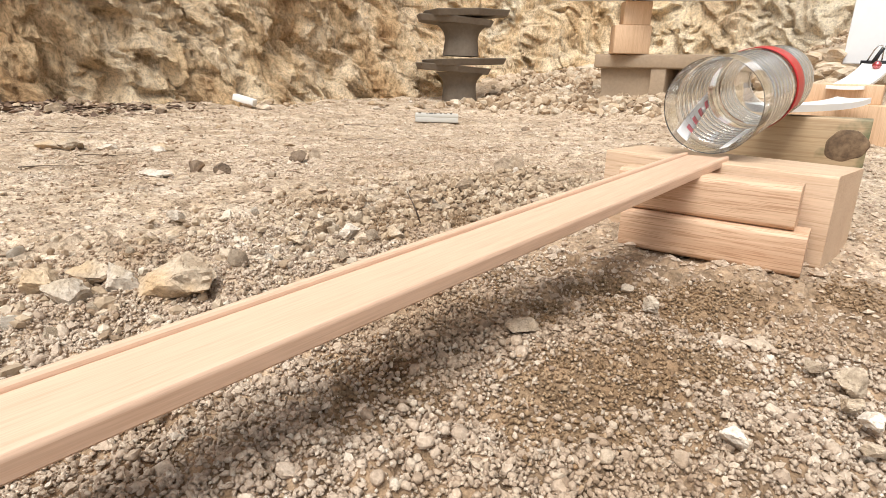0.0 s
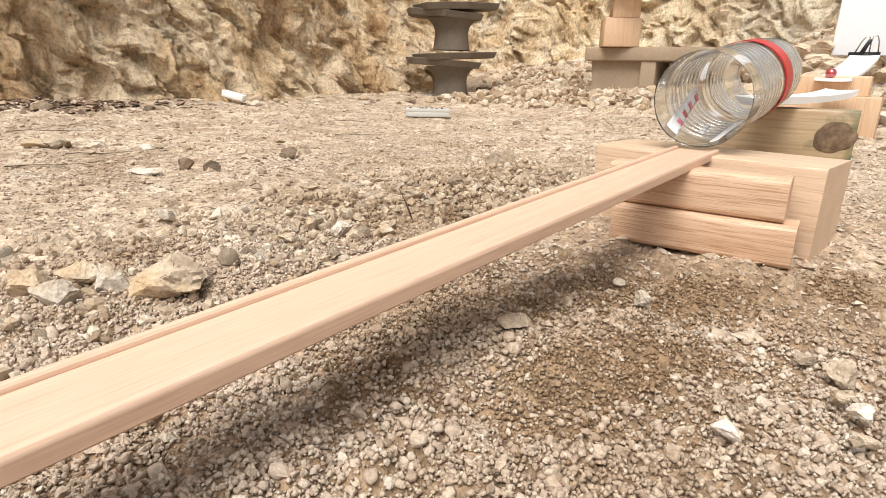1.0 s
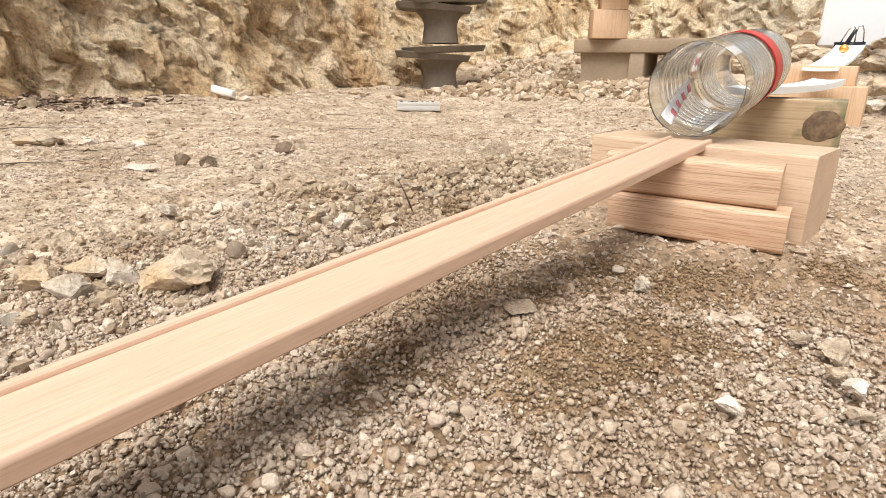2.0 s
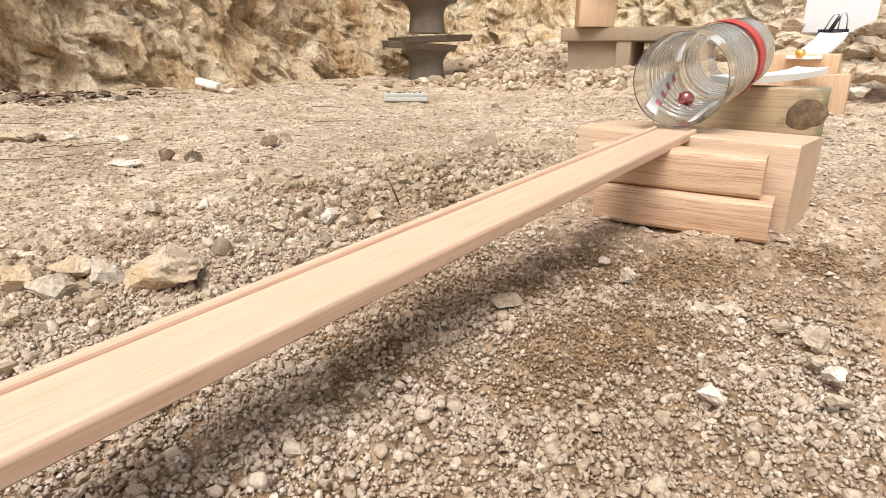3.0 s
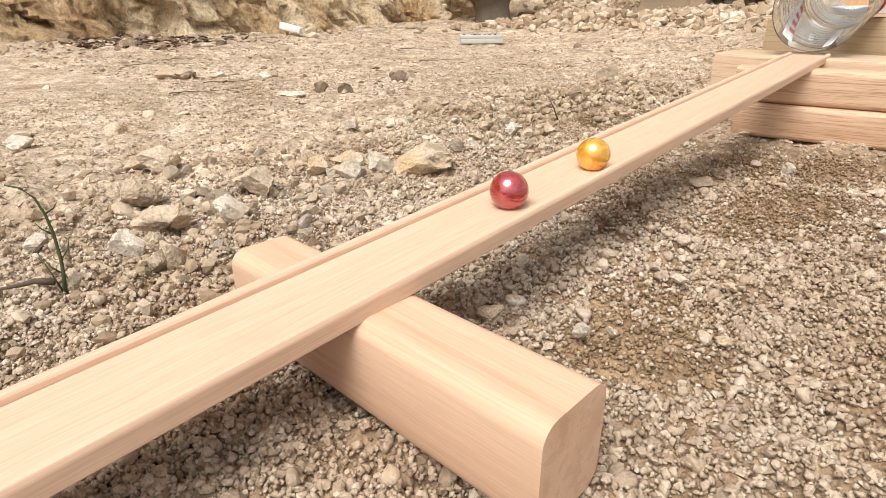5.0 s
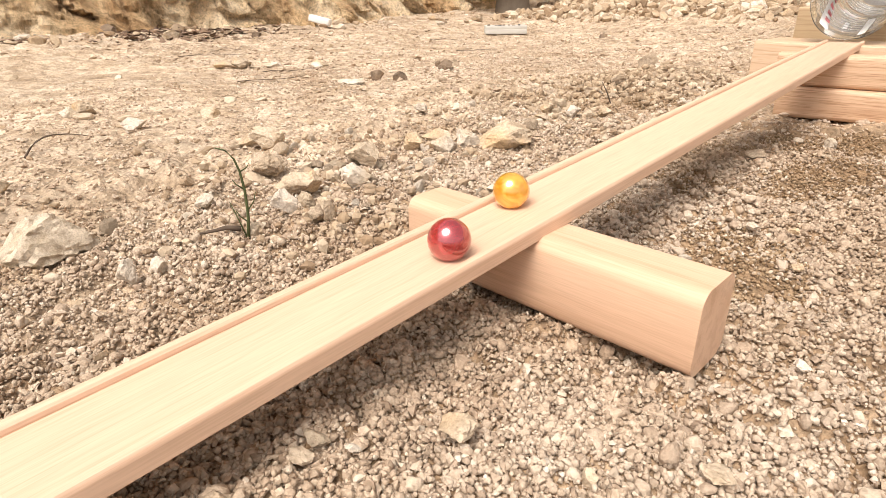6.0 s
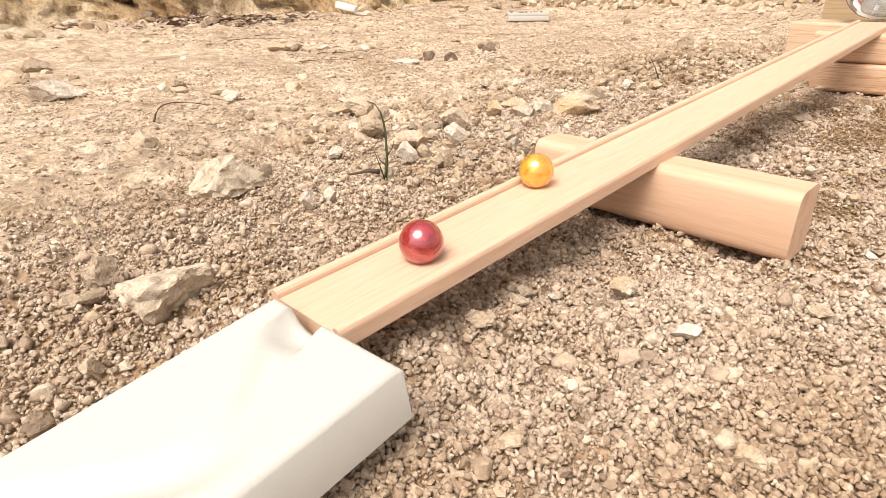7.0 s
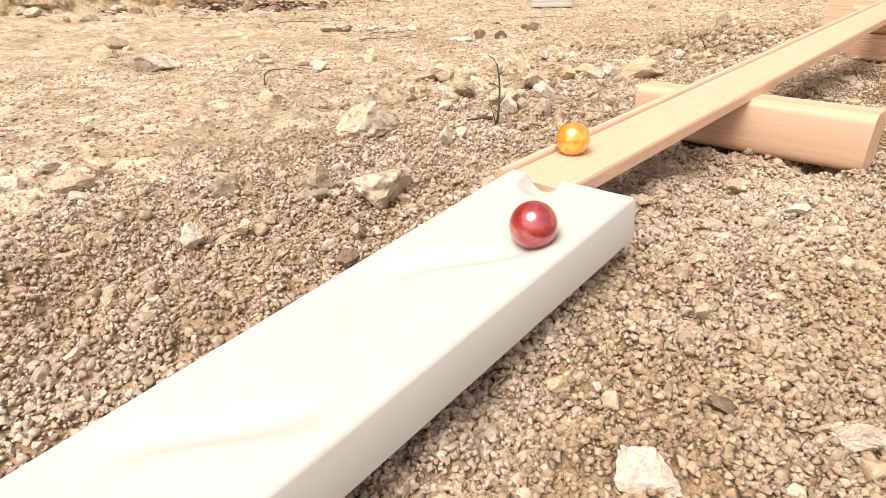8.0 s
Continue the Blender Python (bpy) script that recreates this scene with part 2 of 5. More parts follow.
def cliff_material():
    m, n, l, b = material("weathered_cliff_rock", 0.95)
    p = n.new("ShaderNodeNewGeometry").outputs["Position"]
    warp = noise_node(n, l, p, 1.6, 3)
    add = n.new("ShaderNodeVectorMath")
    add.operation = "MULTIPLY_ADD"
    l.new(warp.outputs["Color"], add.inputs[0])
    add.inputs[1].default_value = (0.16, 0.16, 0.16)
    l.new(p, add.inputs[2])
    lay = n.new("ShaderNodeMapping")
    lay.inputs["Rotation"].default_value, lay.inputs["Scale"].default_value = (radians(32), radians(38), 0), (1.6, 1.6, 0.5)
    l.new(add.outputs[0], lay.inputs["Vector"])
    q = lay.outputs[0]
    big, mid, fine = noise_node(n, l, q, 1.3, 6, 0.62), noise_node(n, l, q, 9, 9, 0.78), noise_node(n, l, p, 60, 6, 0.8)
    c1 = ramp(n, [(0.36, (0.50, 0.32, 0.165)), (0.45, (0.67, 0.495, 0.30)), (0.54, (0.78, 0.635, 0.45)), (0.62, (0.66, 0.48, 0.28)), (0.72, (0.79, 0.69, 0.53))])
    c2 = ramp(n, [(0.40, (0.52, 0.45, 0.38)), (0.47, (0.97, 0.95, 0.92)), (0.58, (1.25, 1.24, 1.22))])
    c3 = ramp(n, [(0.40, (0.58, 0.53, 0.48)), (0.54, (1.22, 1.22, 1.22))])
    l.new(big.outputs["Fac"], c1.inputs[0])
    l.new(mid.outputs["Fac"], c2.inputs[0])
    l.new(fine.outputs["Fac"], c3.inputs[0])
    a = mixed(n, l, c1.outputs[0], c2.outputs[0], 0.8, "MULTIPLY")
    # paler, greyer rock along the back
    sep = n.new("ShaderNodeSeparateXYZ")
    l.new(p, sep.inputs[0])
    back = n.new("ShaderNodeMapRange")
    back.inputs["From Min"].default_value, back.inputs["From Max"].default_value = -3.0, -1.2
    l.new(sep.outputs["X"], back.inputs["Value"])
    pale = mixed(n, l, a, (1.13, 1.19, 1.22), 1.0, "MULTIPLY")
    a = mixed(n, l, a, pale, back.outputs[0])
    # pale yellow-white rock towards +x; its stronger light is in this colour too
    east = n.new("ShaderNodeMapRange")
    east.inputs["From Min"].default_value, east.inputs["From Max"].default_value, east.inputs["To Max"].default_value = -1.5, -0.5, 0.6
    l.new(sep.outputs["X"], east.inputs["Value"])
    a = mixed(n, l, a, (0.80, 0.71, 0.56), east.outputs[0])
    l.new(mixed(n, l, a, c3.outputs[0], 0.7, "MULTIPLY"), b.inputs["Base Color"])
    h = mixed(n, l, mid.outputs["Fac"], fine.outputs["Fac"], 0.45)
    bump(n, l, b, h, 1.0, 0.05)
    return m


def wood_material(name, pale, dark, along="Y", rings=26.0, stain=None, rough=0.55, stain_from=0.0, lines=0.35):
    """Planed softwood with growth lines along one axis of the object."""
    m, n, l, b = material(name, rough)
    co = n.new("ShaderNodeTexCoord").outputs["Object"]
    info = n.new("ShaderNodeObjectInfo")
    shift = n.new("ShaderNodeVectorMath")
    shift.operation = "MULTIPLY_ADD"
    shift.inputs[0].default_value = (3.1, 5.7, 2.3)
    l.new(info.outputs["Random"], shift.inputs[1])
    l.new(co, shift.inputs[2])
    mp = n.new("ShaderNodeMapping")
    s = {"X": (0.03, 1, 1), "Y": (1, 0.03, 1), "Z": (1, 1, 0.03)}[along]
    mp.inputs["Scale"].default_value = s
    l.new(shift.outputs[0], mp.inputs["Vector"])
    p = mp.outputs[0]
    wob = noise_node(n, l, p, 18, 3)
    add = n.new("ShaderNodeVectorMath")
    add.operation = "MULTIPLY_ADD"
    l.new(wob.outputs["Color"], add.inputs[0])
    add.inputs[1].default_value = (0.035, 0.035, 0.035)
    l.new(p, add.inputs[2])
    bands = noise_node(n, l, add.outputs[0], rings * 8, 2, 0.4)
    broad = noise_node(n, l, add.outputs[0], rings * 1.3, 2, 0.5)
    pores = noise_node(n, l, p, 1400, 2, 0.6)
    r = ramp(n, [(0.36, dark), (0.5, tuple(0.35 * d + 0.65 * q for d, q in zip(dark, pale))), (0.62, pale)])
    f = mixed(n, l, bands.outputs["Fac"], broad.outputs["Fac"], 0.5)
    l.new(f, r.inputs[0])
    k = ramp(n, [(0.3, (0.86, 0.84, 0.82)), (0.6, (1.05, 1.05, 1.05))])
    l.new(pores.outputs["Fac"], k.inputs[0])
    c = mixed(n, l, r.outputs[0], k.outputs[0], 0.7, "MULTIPLY")
    # thin dark late-wood lines, broken here and there
    thin = noise_node(n, l, p, rings * 22, 2, 0.5)
    tr = ramp(n, [(0.40, (0.55, 0.40, 0.28)), (0.47, (1, 1, 1))])
    l.new(thin.outputs["Fac"], tr.inputs[0])
    c = mixed(n, l, c, tr.outputs[0], lines, "MULTIPLY")
    if stain:
        blot = noise_node(n, l, co, 16, 4)
        sr = ramp(n, [(0.68, (0, 0, 0)), (0.84, (0.85, 0.85, 0.85))])
        sx = n.new("ShaderNodeSeparateXYZ")
        l.new(co, sx.inputs[0])
        end = n.new("ShaderNodeMapRange")
        end.inputs["From Min"].default_value, end.inputs["From Max"].default_value = stain_from, stain_from + 0.07
        end.inputs["To Max"].default_value = 0.30
        l.new(sx.outputs["X"], end.inputs["Value"])
        more = n.new("ShaderNodeMath")
        l.new(blot.outputs["Fac"], more.inputs[0])
        l.new(end.outputs[0], more.inputs[1])
        l.new(more.outputs[0], sr.inputs[0])
        c = mixed(n, l, c, stain, sr.outputs[0])
    l.new(c, b.inputs["Base Color"])
    bump(n, l, b, f, 0.25, 0.0006)
    return m


def plain_material(name, colour, rough=0.5, metal=0.0, grain=300.0, depth=0.12, relief=0.0003):
    m, n, l, b = material(name, rough, metal)
    co = n.new("ShaderNodeTexCoord").outputs["Object"]
    f, g = noise_node(n, l, co, grain, 4), noise_node(n, l, co, grain * 0.08, 3)
    r = ramp(n, [(0.3, tuple(v * (1 - depth) for v in colour)), (0.7, colour)])
    l.new(mixed(n, l, f.outputs["Fac"], g.outputs["Fac"], 0.5), r.inputs[0])
    l.new(r.outputs[0], b.inputs["Base Color"])
    bump(n, l, b, f.outputs["Fac"], 0.35, relief)
    return m


EARTH = earth_material()
CRUMB = grit_material("brown_soil_crumbs", [(0.0, (0.21, 0.137, 0.075)), (0.5, (0.345, 0.235, 0.137)), (1.0, (0.47, 0.35, 0.23))])
GRIT = grit_material("pale_gravel_grains", [(0.0, (0.36, 0.275, 0.205)), (0.3, (0.49, 0.39, 0.30)), (0.8, (0.585, 0.48, 0.38)), (0.95, (0.64, 0.545, 0.44)), (1.0, (0.72, 0.645, 0.55))])
RUBBLE = grit_material("broken_stone_rubble", [(0.0, (0.28, 0.20, 0.13)), (0.4, (0.46, 0.365, 0.26)), (0.8, (0.56, 0.465, 0.355)), (1.0, (0.64, 0.575, 0.475))], 40)
CLODS = grit_material("grey_brown_soil_clods", [(0.0, (0.29, 0.215, 0.145)), (0.5, (0.41, 0.32, 0.225)), (1.0, (0.54, 0.44, 0.325))], 60)
STONE = stone_material("pale_broken_stone", (0.57, 0.475, 0.365), (0.36, 0.29, 0.21), (0.54, 0.41, 0.27))
OCHRE = stone_material("ochre_stained_stone", (0.54, 0.445, 0.335), (0.34, 0.26, 0.18), (0.53, 0.385, 0.235))
WHITE_STONE = stone_material("whitish_limestone", (0.64, 0.575, 0.495), (0.40, 0.34, 0.27), (0.55, 0.455, 0.34))
SPECKLED = stone_material("pale_speckled_stone", (0.66, 0.57, 0.455), (0.34, 0.265, 0.19), (0.57, 0.475, 0.35), 110)
DARK_STONE = stone_material("dark_brown_stone", (0.23, 0.17, 0.12), (0.10, 0.07, 0.05), (0.27, 0.18, 0.11))
CLOD = stone_material("grey_brown_soil_clod", (0.47, 0.38, 0.285), (0.30, 0.23, 0.165), (0.46, 0.36, 0.255), 90)
CLIFF = cliff_material()
RAIL_WOOD = wood_material("pale_planed_pine", (0.69, 0.483, 0.348), (0.635, 0.424, 0.295), "Y", 24, lines=0.1)
BEAM_WOOD = wood_material("grained_cedar", (0.69, 0.48, 0.325), (0.56, 0.355, 0.225), "X", 40, lines=0.55)
SUPPORT_WOOD = wood_material("pinkish_pine", (0.70, 0.48, 0.335), (0.59, 0.365, 0.235), "X", 9, lines=0.2)
BLOCK_WOOD = wood_material("pale_sawn_block", (0.68, 0.505, 0.355), (0.60, 0.42, 0.28), "X", 30)
MOSSY_WOOD = wood_material("aged_mossy_timber", (0.47, 0.345, 0.21), (0.39, 0.28, 0.165), "X", 14, (0.075, 0.10, 0.04), stain_from=0.19)
TAN_WOOD = wood_material("tan_offcut_wood", (0.67, 0.465, 0.30), (0.60, 0.40, 0.245), "Z", 22, lines=0.2)
FOAM_SHEET = plain_material("white_foam_sheet", (0.82, 0.81, 0.78), 0.6, 0, 900, 0.05, 0.0004)
FOAM = plain_material("white_polystyrene_foam", (0.555, 0.54, 0.495), 0.7, 0, 900, 0.05, 0.0005)
BOARD = plain_material("white_coated_board", (0.80, 0.81, 0.83), 0.4, 0, 60, 0.06)
CONCRETE = plain_material("grey_weathered_concrete", (0.20, 0.16, 0.12), 0.9, 0, 60, 0.35, 0.003)
CONCRETE_PALE = plain_material("brownish_concrete", (0.43, 0.325, 0.225), 0.9, 0, 60, 0.3, 0.003)
RED_TAPE = plain_material("red_adhesive_tape", (0.52, 0.016, 0.018), 0.4, 0, 200, 0.1)
LABEL = plain_material("white_label_film", (0.82, 0.80, 0.80), 0.4)
LABEL_RED = plain_material("faded_red_print", (0.62, 0.16, 0.18), 0.5)
BLACK = plain_material("black_enamelled_steel", (0.015, 0.015, 0.018), 0.35)
WIRE = plain_material("bright_nickel_wire", (0.7, 0.7, 0.7), 0.25, 1.0)
LITTER = grit_material("dark_dead_leaves", [(0.0, (0.10, 0.065, 0.048)), (0.6, (0.20, 0.135, 0.095)), (1.0, (0.38, 0.28, 0.20))], 30)
TWIG = plain_material("dry_dark_twig", (0.12, 0.085, 0.06), 0.9, 0, 120, 0.4)
GREEN = plain_material("green_stem", (0.085, 0.105, 0.035), 0.7, 0, 120, 0.4)


def knot_material():
    """Rings round a dead branch."""
    m, n, l, b = material("ringed_wood_knot", 0.75)
    co = n.new("ShaderNodeTexCoord").outputs["Object"]
    wv = n.new("ShaderNodeTexWave")
    wv.wave_type, wv.rings_direction = "RINGS", "Y"
    wv.inputs["Scale"].default_value, wv.inputs["Distortion"].default_value, wv.inputs["Detail"].default_value, wv.inputs["Detail Scale"].default_value = 55, 3.5, 3, 1.5
    l.new(co, wv.inputs["Vector"])
    g = noise_node(n, l, co, 70, 5)
    r = ramp(n, [(0.30, (0.07, 0.042, 0.024)), (0.5, (0.15, 0.095, 0.052)), (0.72, (0.27, 0.18, 0.105))])
    l.new(mixed(n, l, wv.outputs["Fac"], g.outputs["Fac"], 0.96), r.inputs[0])
    l.new(r.outputs[0], b.inputs["Base Color"])
    bump(n, l, b, g.outputs["Fac"], 0.6, 0.002)
    return m


def pet_material():
    m, n, l, b = material("clear_thin_plastic", 0.03)
    b.inputs["Base Color"].default_value = (0.97, 0.985, 0.98, 1)
    b.inputs["Transmission Weight"].default_value, b.inputs["IOR"].default_value = 1.0, 1.52
    co = n.new("ShaderNodeTexCoord").outputs["Object"]
    bump(n, l, b, noise_node(n, l, co, 45, 2).outputs["Fac"], 0.12, 0.002)
    # an extra glossy layer added to whiten the clear wall with more reflection
    skin, both = n.new("ShaderNodeBsdfGlossy"), n.new("ShaderNodeMixShader")
    skin.inputs["Roughness"].default_value = 0.10
    both.inputs[0].default_value = 0.15
    l.new(b.outputs[0], both.inputs[1])
    l.new(skin.outputs[0], both.inputs[2])
    l.new(both.outputs[0], n["Material Output"].inputs["Surface"])
    return m


def pearl_material(name, deep, light):
    m, n, l, b = material(name, 0.22)
    co = n.new("ShaderNodeTexCoord").outputs["Object"]
    f = noise_node(n, l, co, 110, 2, 0.5)
    f.inputs["Distortion"].default_value = 1.2
    r = ramp(n, [(0.42, deep), (0.66, light)])
    l.new(f.outputs["Fac"], r.inputs[0])
    l.new(r.outputs[0], b.inputs["Base Color"])
    b.inputs["Metallic"].default_value = 0.45
    b.inputs["Coat Weight"].default_value, b.inputs["Coat Roughness"].default_value, b.inputs["Coat IOR"].default_value = 1.0, 0.14, 2.1
    return m


PET = pet_material()
KNOT = knot_material()
RED_PEARL = pearl_material("red_pearl_glass", (0.36, 0.006, 0.012), (0.52, 0.035, 0.045))
YELLOW_PEARL = pearl_material("yellow_pearl_glass", (0.80, 0.36, 0.01), (0.92, 0.55, 0.05))


# ---- building helpers ----
def part(name, bm, mat, parent=None, label="", smooth=True):
    me = bpy.data.meshes.new(name)
    bm.normal_update()
    bm.to_mesh(me)
    bm.free()
    me.materials.append(mat)
    if smooth:
        me.shade_smooth()
    else:
        me.shade_flat()
    ob = new(name, me)
    if parent:
        ob.parent = parent
    if label:
        ob["label"] = label
    return ob


def raw(name, verts, faces, mat, parent=None, smooth=True):
    """A mesh from arrays of corners and of triangles or quads."""
    verts, faces = np.asarray(verts, np.float32), np.asarray(faces, np.int32)
    me = bpy.data.meshes.new(name)
    k = faces.shape[1]
    me.vertices.add(len(verts))
    me.vertices.foreach_set("co", verts.ravel())
    me.loops.add(faces.size)
    me.loops.foreach_set("vertex_index", faces.ravel())
    me.polygons.add(len(faces))
    me.polygons.foreach_set("loop_start", np.arange(0, faces.size, k, dtype=np.int32))
    me.materials.append(mat)
    me.update(calc_edges=True)
    if smooth:
        me.shade_smooth()
    else:
        me.shade_flat()
    ob = new(name, me)
    if parent:
        ob.parent = parent
    return ob


def empty(name, m, label, category, group="", kind=""):
    ob = new(name)
    ob.matrix_world = m
    return tagged(ob, label, category, group, kind)


def box(sx, sy, sz, bevel=0.002, seg=2, centre=(0, 0, 0), cuts=0):
    bm = bmesh.new()
    bmesh.ops.create_cube(bm, size=1)
    bmesh.ops.scale(bm, vec=(sx, sy, sz), verts=bm.verts)
    if bevel:
        bmesh.ops.bevel(bm, geom=list(bm.edges), offset=bevel, segments=seg, profile=0.5, affect="EDGES")
    bmesh.ops.translate(bm, vec=centre, verts=bm.verts)
    return bm


def prism(profile, length, axis="X", caps=True):
    """A closed outline of (a, b) pairs drawn out along an axis, from 0 to length."""
    bm = bmesh.new()
    put = {"X": lambda a, b, t: (t, a, b), "Y": lambda a, b, t: (a, t, b)}[axis]
    rows = []
    for t in (0, length):
        rows.append([bm.verts.new(put(a, b, t)) for a, b in profile])
    k = len(profile)
    for i in range(k):
        bm.faces.new((rows[0][i], rows[0][(i + 1) % k], rows[1][(i + 1) % k], rows[1][i]))
    if caps:
        bm.faces.new(rows[0])
        bm.faces.new(rows[1])
    bmesh.ops.recalc_face_normals(bm, faces=bm.faces)
    return bm


def rounded(w, h, r, seg=5, flat_bottom=False):
    """A rectangle's outline with rounded corners, from -w/2 and 0 to w/2 and h."""
    pts = []
    for cx, cz, a0 in ((w / 2 - r, h - r, 0), (-w / 2 + r, h - r, 90), (-w / 2 + r, r, 180), (w / 2 - r, r, 270)):
        for i in range(seg + 1):
            a = radians(a0 + 90 * i / seg)
            pts.append((cx + r * math.cos(a), cz + r * math.sin(a)))
    return pts


def flat_edges(ob, angle=35):
    ob.data.shade_smooth()
    ob.data.set_sharp_from_angle(angle=radians(angle))
    return ob


# ---- the ground ----
def axis_steps(lo, hi, fine_lo, fine_hi, fine, grow_lo, grow_hi):
    mid = list(np.arange(fine_lo, fine_hi, fine))
    up, s = [fine_hi], fine
    while up[-1] < hi:
        s = min(s * (grow_hi if up[-1] < 4 else 1.2), 1.5)
        up.append(up[-1] + s)
    dn, s = [fine_lo], fine
    while dn[-1] > lo:
        s = min(s * (grow_lo if dn[-1] > -3 else 1.2), 1.5)
        dn.append(dn[-1] - s)
    return np.array(dn[:0:-1] + mid + up)


def build_ground():
    xs, ys = axis_steps(-40, 40, -0.54, 0.14, 0.0030, 1.013, 1.05), axis_steps(-40, 40, -0.62, 0.50, 0.0030, 1.05, 1.013)
    X, Y = np.meshgrid(xs, ys)
    Z = ground_z(X, Y)
    v = np.stack([X.ravel(), Y.ravel(), Z.ravel()], 1)
    k, idx = len(xs), np.arange(len(xs) * len(ys)).reshape(len(ys), len(xs))
    f = np.stack([idx[:-1, :-1].ravel(), idx[:-1, 1:].ravel(), idx[1:, 1:].ravel(), idx[1:, :-1].ravel()], 1)
    g = raw("ground", v, f, EARTH)
    # where the earth is browner and carries the painted shade between grains
    soil_gap_shade = ss((X + 0.56 + 0.12 * vnoise(X, Y, 0.2, 81)) / 0.3) * ss((1.05 - Y + 0.12 * vnoise(X, Y, 0.2, 82)) / 0.6) * ss((0.3 - X) / 0.2) * ss((Y + 0.9) / 0.2)
    g.data.attributes.new("soil_gap_shade", "FLOAT", "POINT").data.foreach_set("value", soil_gap_shade.ravel().astype(np.float32))
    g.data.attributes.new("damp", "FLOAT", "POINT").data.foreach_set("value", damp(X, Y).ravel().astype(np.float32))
    tone = crumbs(X, Y, 0.0190, 51)[1]
    g.data.attributes.new("crumb_tone", "FLOAT", "POINT").data.foreach_set("value", tone.ravel().astype(np.float32))
    tagged(g, "dusty tan earth of a quarry floor with grit", "ground", kind="structure")




def ico_arrays(sub):
    if sub == 0:
        v = np.array([(1, 0, 0), (0, 1, 0), (-1, 0, 0), (0, -1, 0), (0.15, 0.1, 0.85), (0, 0, -0.85)], float)
        return v, np.array([(0, 1, 4), (1, 2, 4), (2, 3, 4), (3, 0, 4), (1, 0, 5), (2, 1, 5), (3, 2, 5), (0, 3, 5)])
    bm = bmesh.new()
    bmesh.ops.create_icosphere(bm, subdivisions=sub, radius=1)
    bm.verts.ensure_lookup_table()
    v = np.array([w.co[:] for w in bm.verts])
    f = np.array([[w.index for w in q.verts] for q in bm.faces])
    bm.free()
    return v, f


def scatter(name, label, pts, radii, mat, sub=1, flat=0.7, sink=0.25, seed=1, smooth=False, rugged=0.3, cuts=6, loose=0.0):
    """Many loose grains on the ground in one mesh."""
    rng = np.random.default_rng(seed)
    v0, f0 = ico_arrays(sub)
    n, k = len(pts), len(v0)
    jit = 1 + rugged * (rng.random((n, k, 1)) - 0.5) * 2
    v = np.repeat(v0[None], n, 0)
    for i in range(cuts):
        d = rng.normal(0, 1, (n, 1, 3))
        d /= np.linalg.norm(d, axis=2, keepdims=True)
        over = np.clip((v * d).sum(2, keepdims=True) - (0.45 + 0.4 * rng.random((n, 1, 1))), 0, None)
        v = v - d * over
    v = v * jit
    sc = np.stack([0.75 + 0.6 * rng.random(n), 0.75 + 0.6 * rng.random(n), flat * (0.7 + 0.6 * rng.random(n))], 1)
    v = v * sc[:, None, :]
    tilt, turn = rng.normal(0, 0.45, n), rng.random(n) * 2 * np.pi
    c, s = np.cos(tilt)[:, None], np.sin(tilt)[:, None]
    y, z = v[..., 1] * c - v[..., 2] * s, v[..., 1] * s + v[..., 2] * c
    c, s = np.cos(turn)[:, None], np.sin(turn)[:, None]
    x, y = v[..., 0] * c - y * s, v[..., 0] * s + y * c
    v = np.stack([x, y, z], 2) * radii[:, None, None]
    base = ground_z(pts[:, 0], pts[:, 1]) + radii * (flat * (0.5 - sink) + loose * rng.random(n) ** 2)
    v[..., 0] += pts[:, 0:1]
    v[..., 1] += pts[:, 1:2]
    v[..., 2] += base[:, None]
    f = (f0[None] + (np.arange(n) * k)[:, None, None]).reshape(-1, 3)
    ob = raw(name, v.reshape(-1, 3), f, mat, smooth=smooth)
    if smooth and cuts:
        ob.data.set_sharp_from_angle(angle=radians(68))
    return tagged(ob, label, "gravel", kind="stuff")


def spots(n, x0, x1, y0, y1, rng, keep=None):
    p = np.stack([x0 + (x1 - x0) * rng.random(n), y0 + (y1 - y0) * rng.random(n)], 1)
    if keep is not None:
        p = p[rng.random(n) < keep(p[:, 0], p[:, 1])]
    return p


def build_chips(pts, rng):
    """Single stones of the heap: ten shapes, each laid down many times."""
    shapes = []
    v0, f0 = ico_arrays(2)
    for s in range(10):
        v = v0.copy()
        for i in range(11):
            d = rng.normal(0, 1, 3)
            d /= np.linalg.norm(d)
            v -= d * np.clip(v @ d - (0.45 + 0.35 * rng.random()), 0, None)[:, None]
        v = v * (1 + 0.05 * rng.normal(0, 1, (len(v), 1))) * np.array([1.2, 0.95, 0.8])
        ob = raw("stone_chip", v, f0, (STONE, CLOD, WHITE_STONE, STONE, CLOD)[s % 5])
        ob.data.set_sharp_from_angle(angle=radians(26))
        shapes.append(ob)
    for k, (x, y) in enumerate(pts):
        ob = shapes[k] if k < 10 else new("stone_chip", shapes[k % 10].data)
        r = 0.0042 + 0.0060 * rng.random() ** 2.5
        turn = [float(a) for a in rng.random(3) * (50, 50, 360)]
        ob.matrix_world = pose(float(x), float(y), float(ground_z(x, y)) + 0.35 * r, *turn) @ Matrix.Scale(r, 4)
        tagged(ob, "broken pale stone chip in a loose heap", "stone", "stone chips")


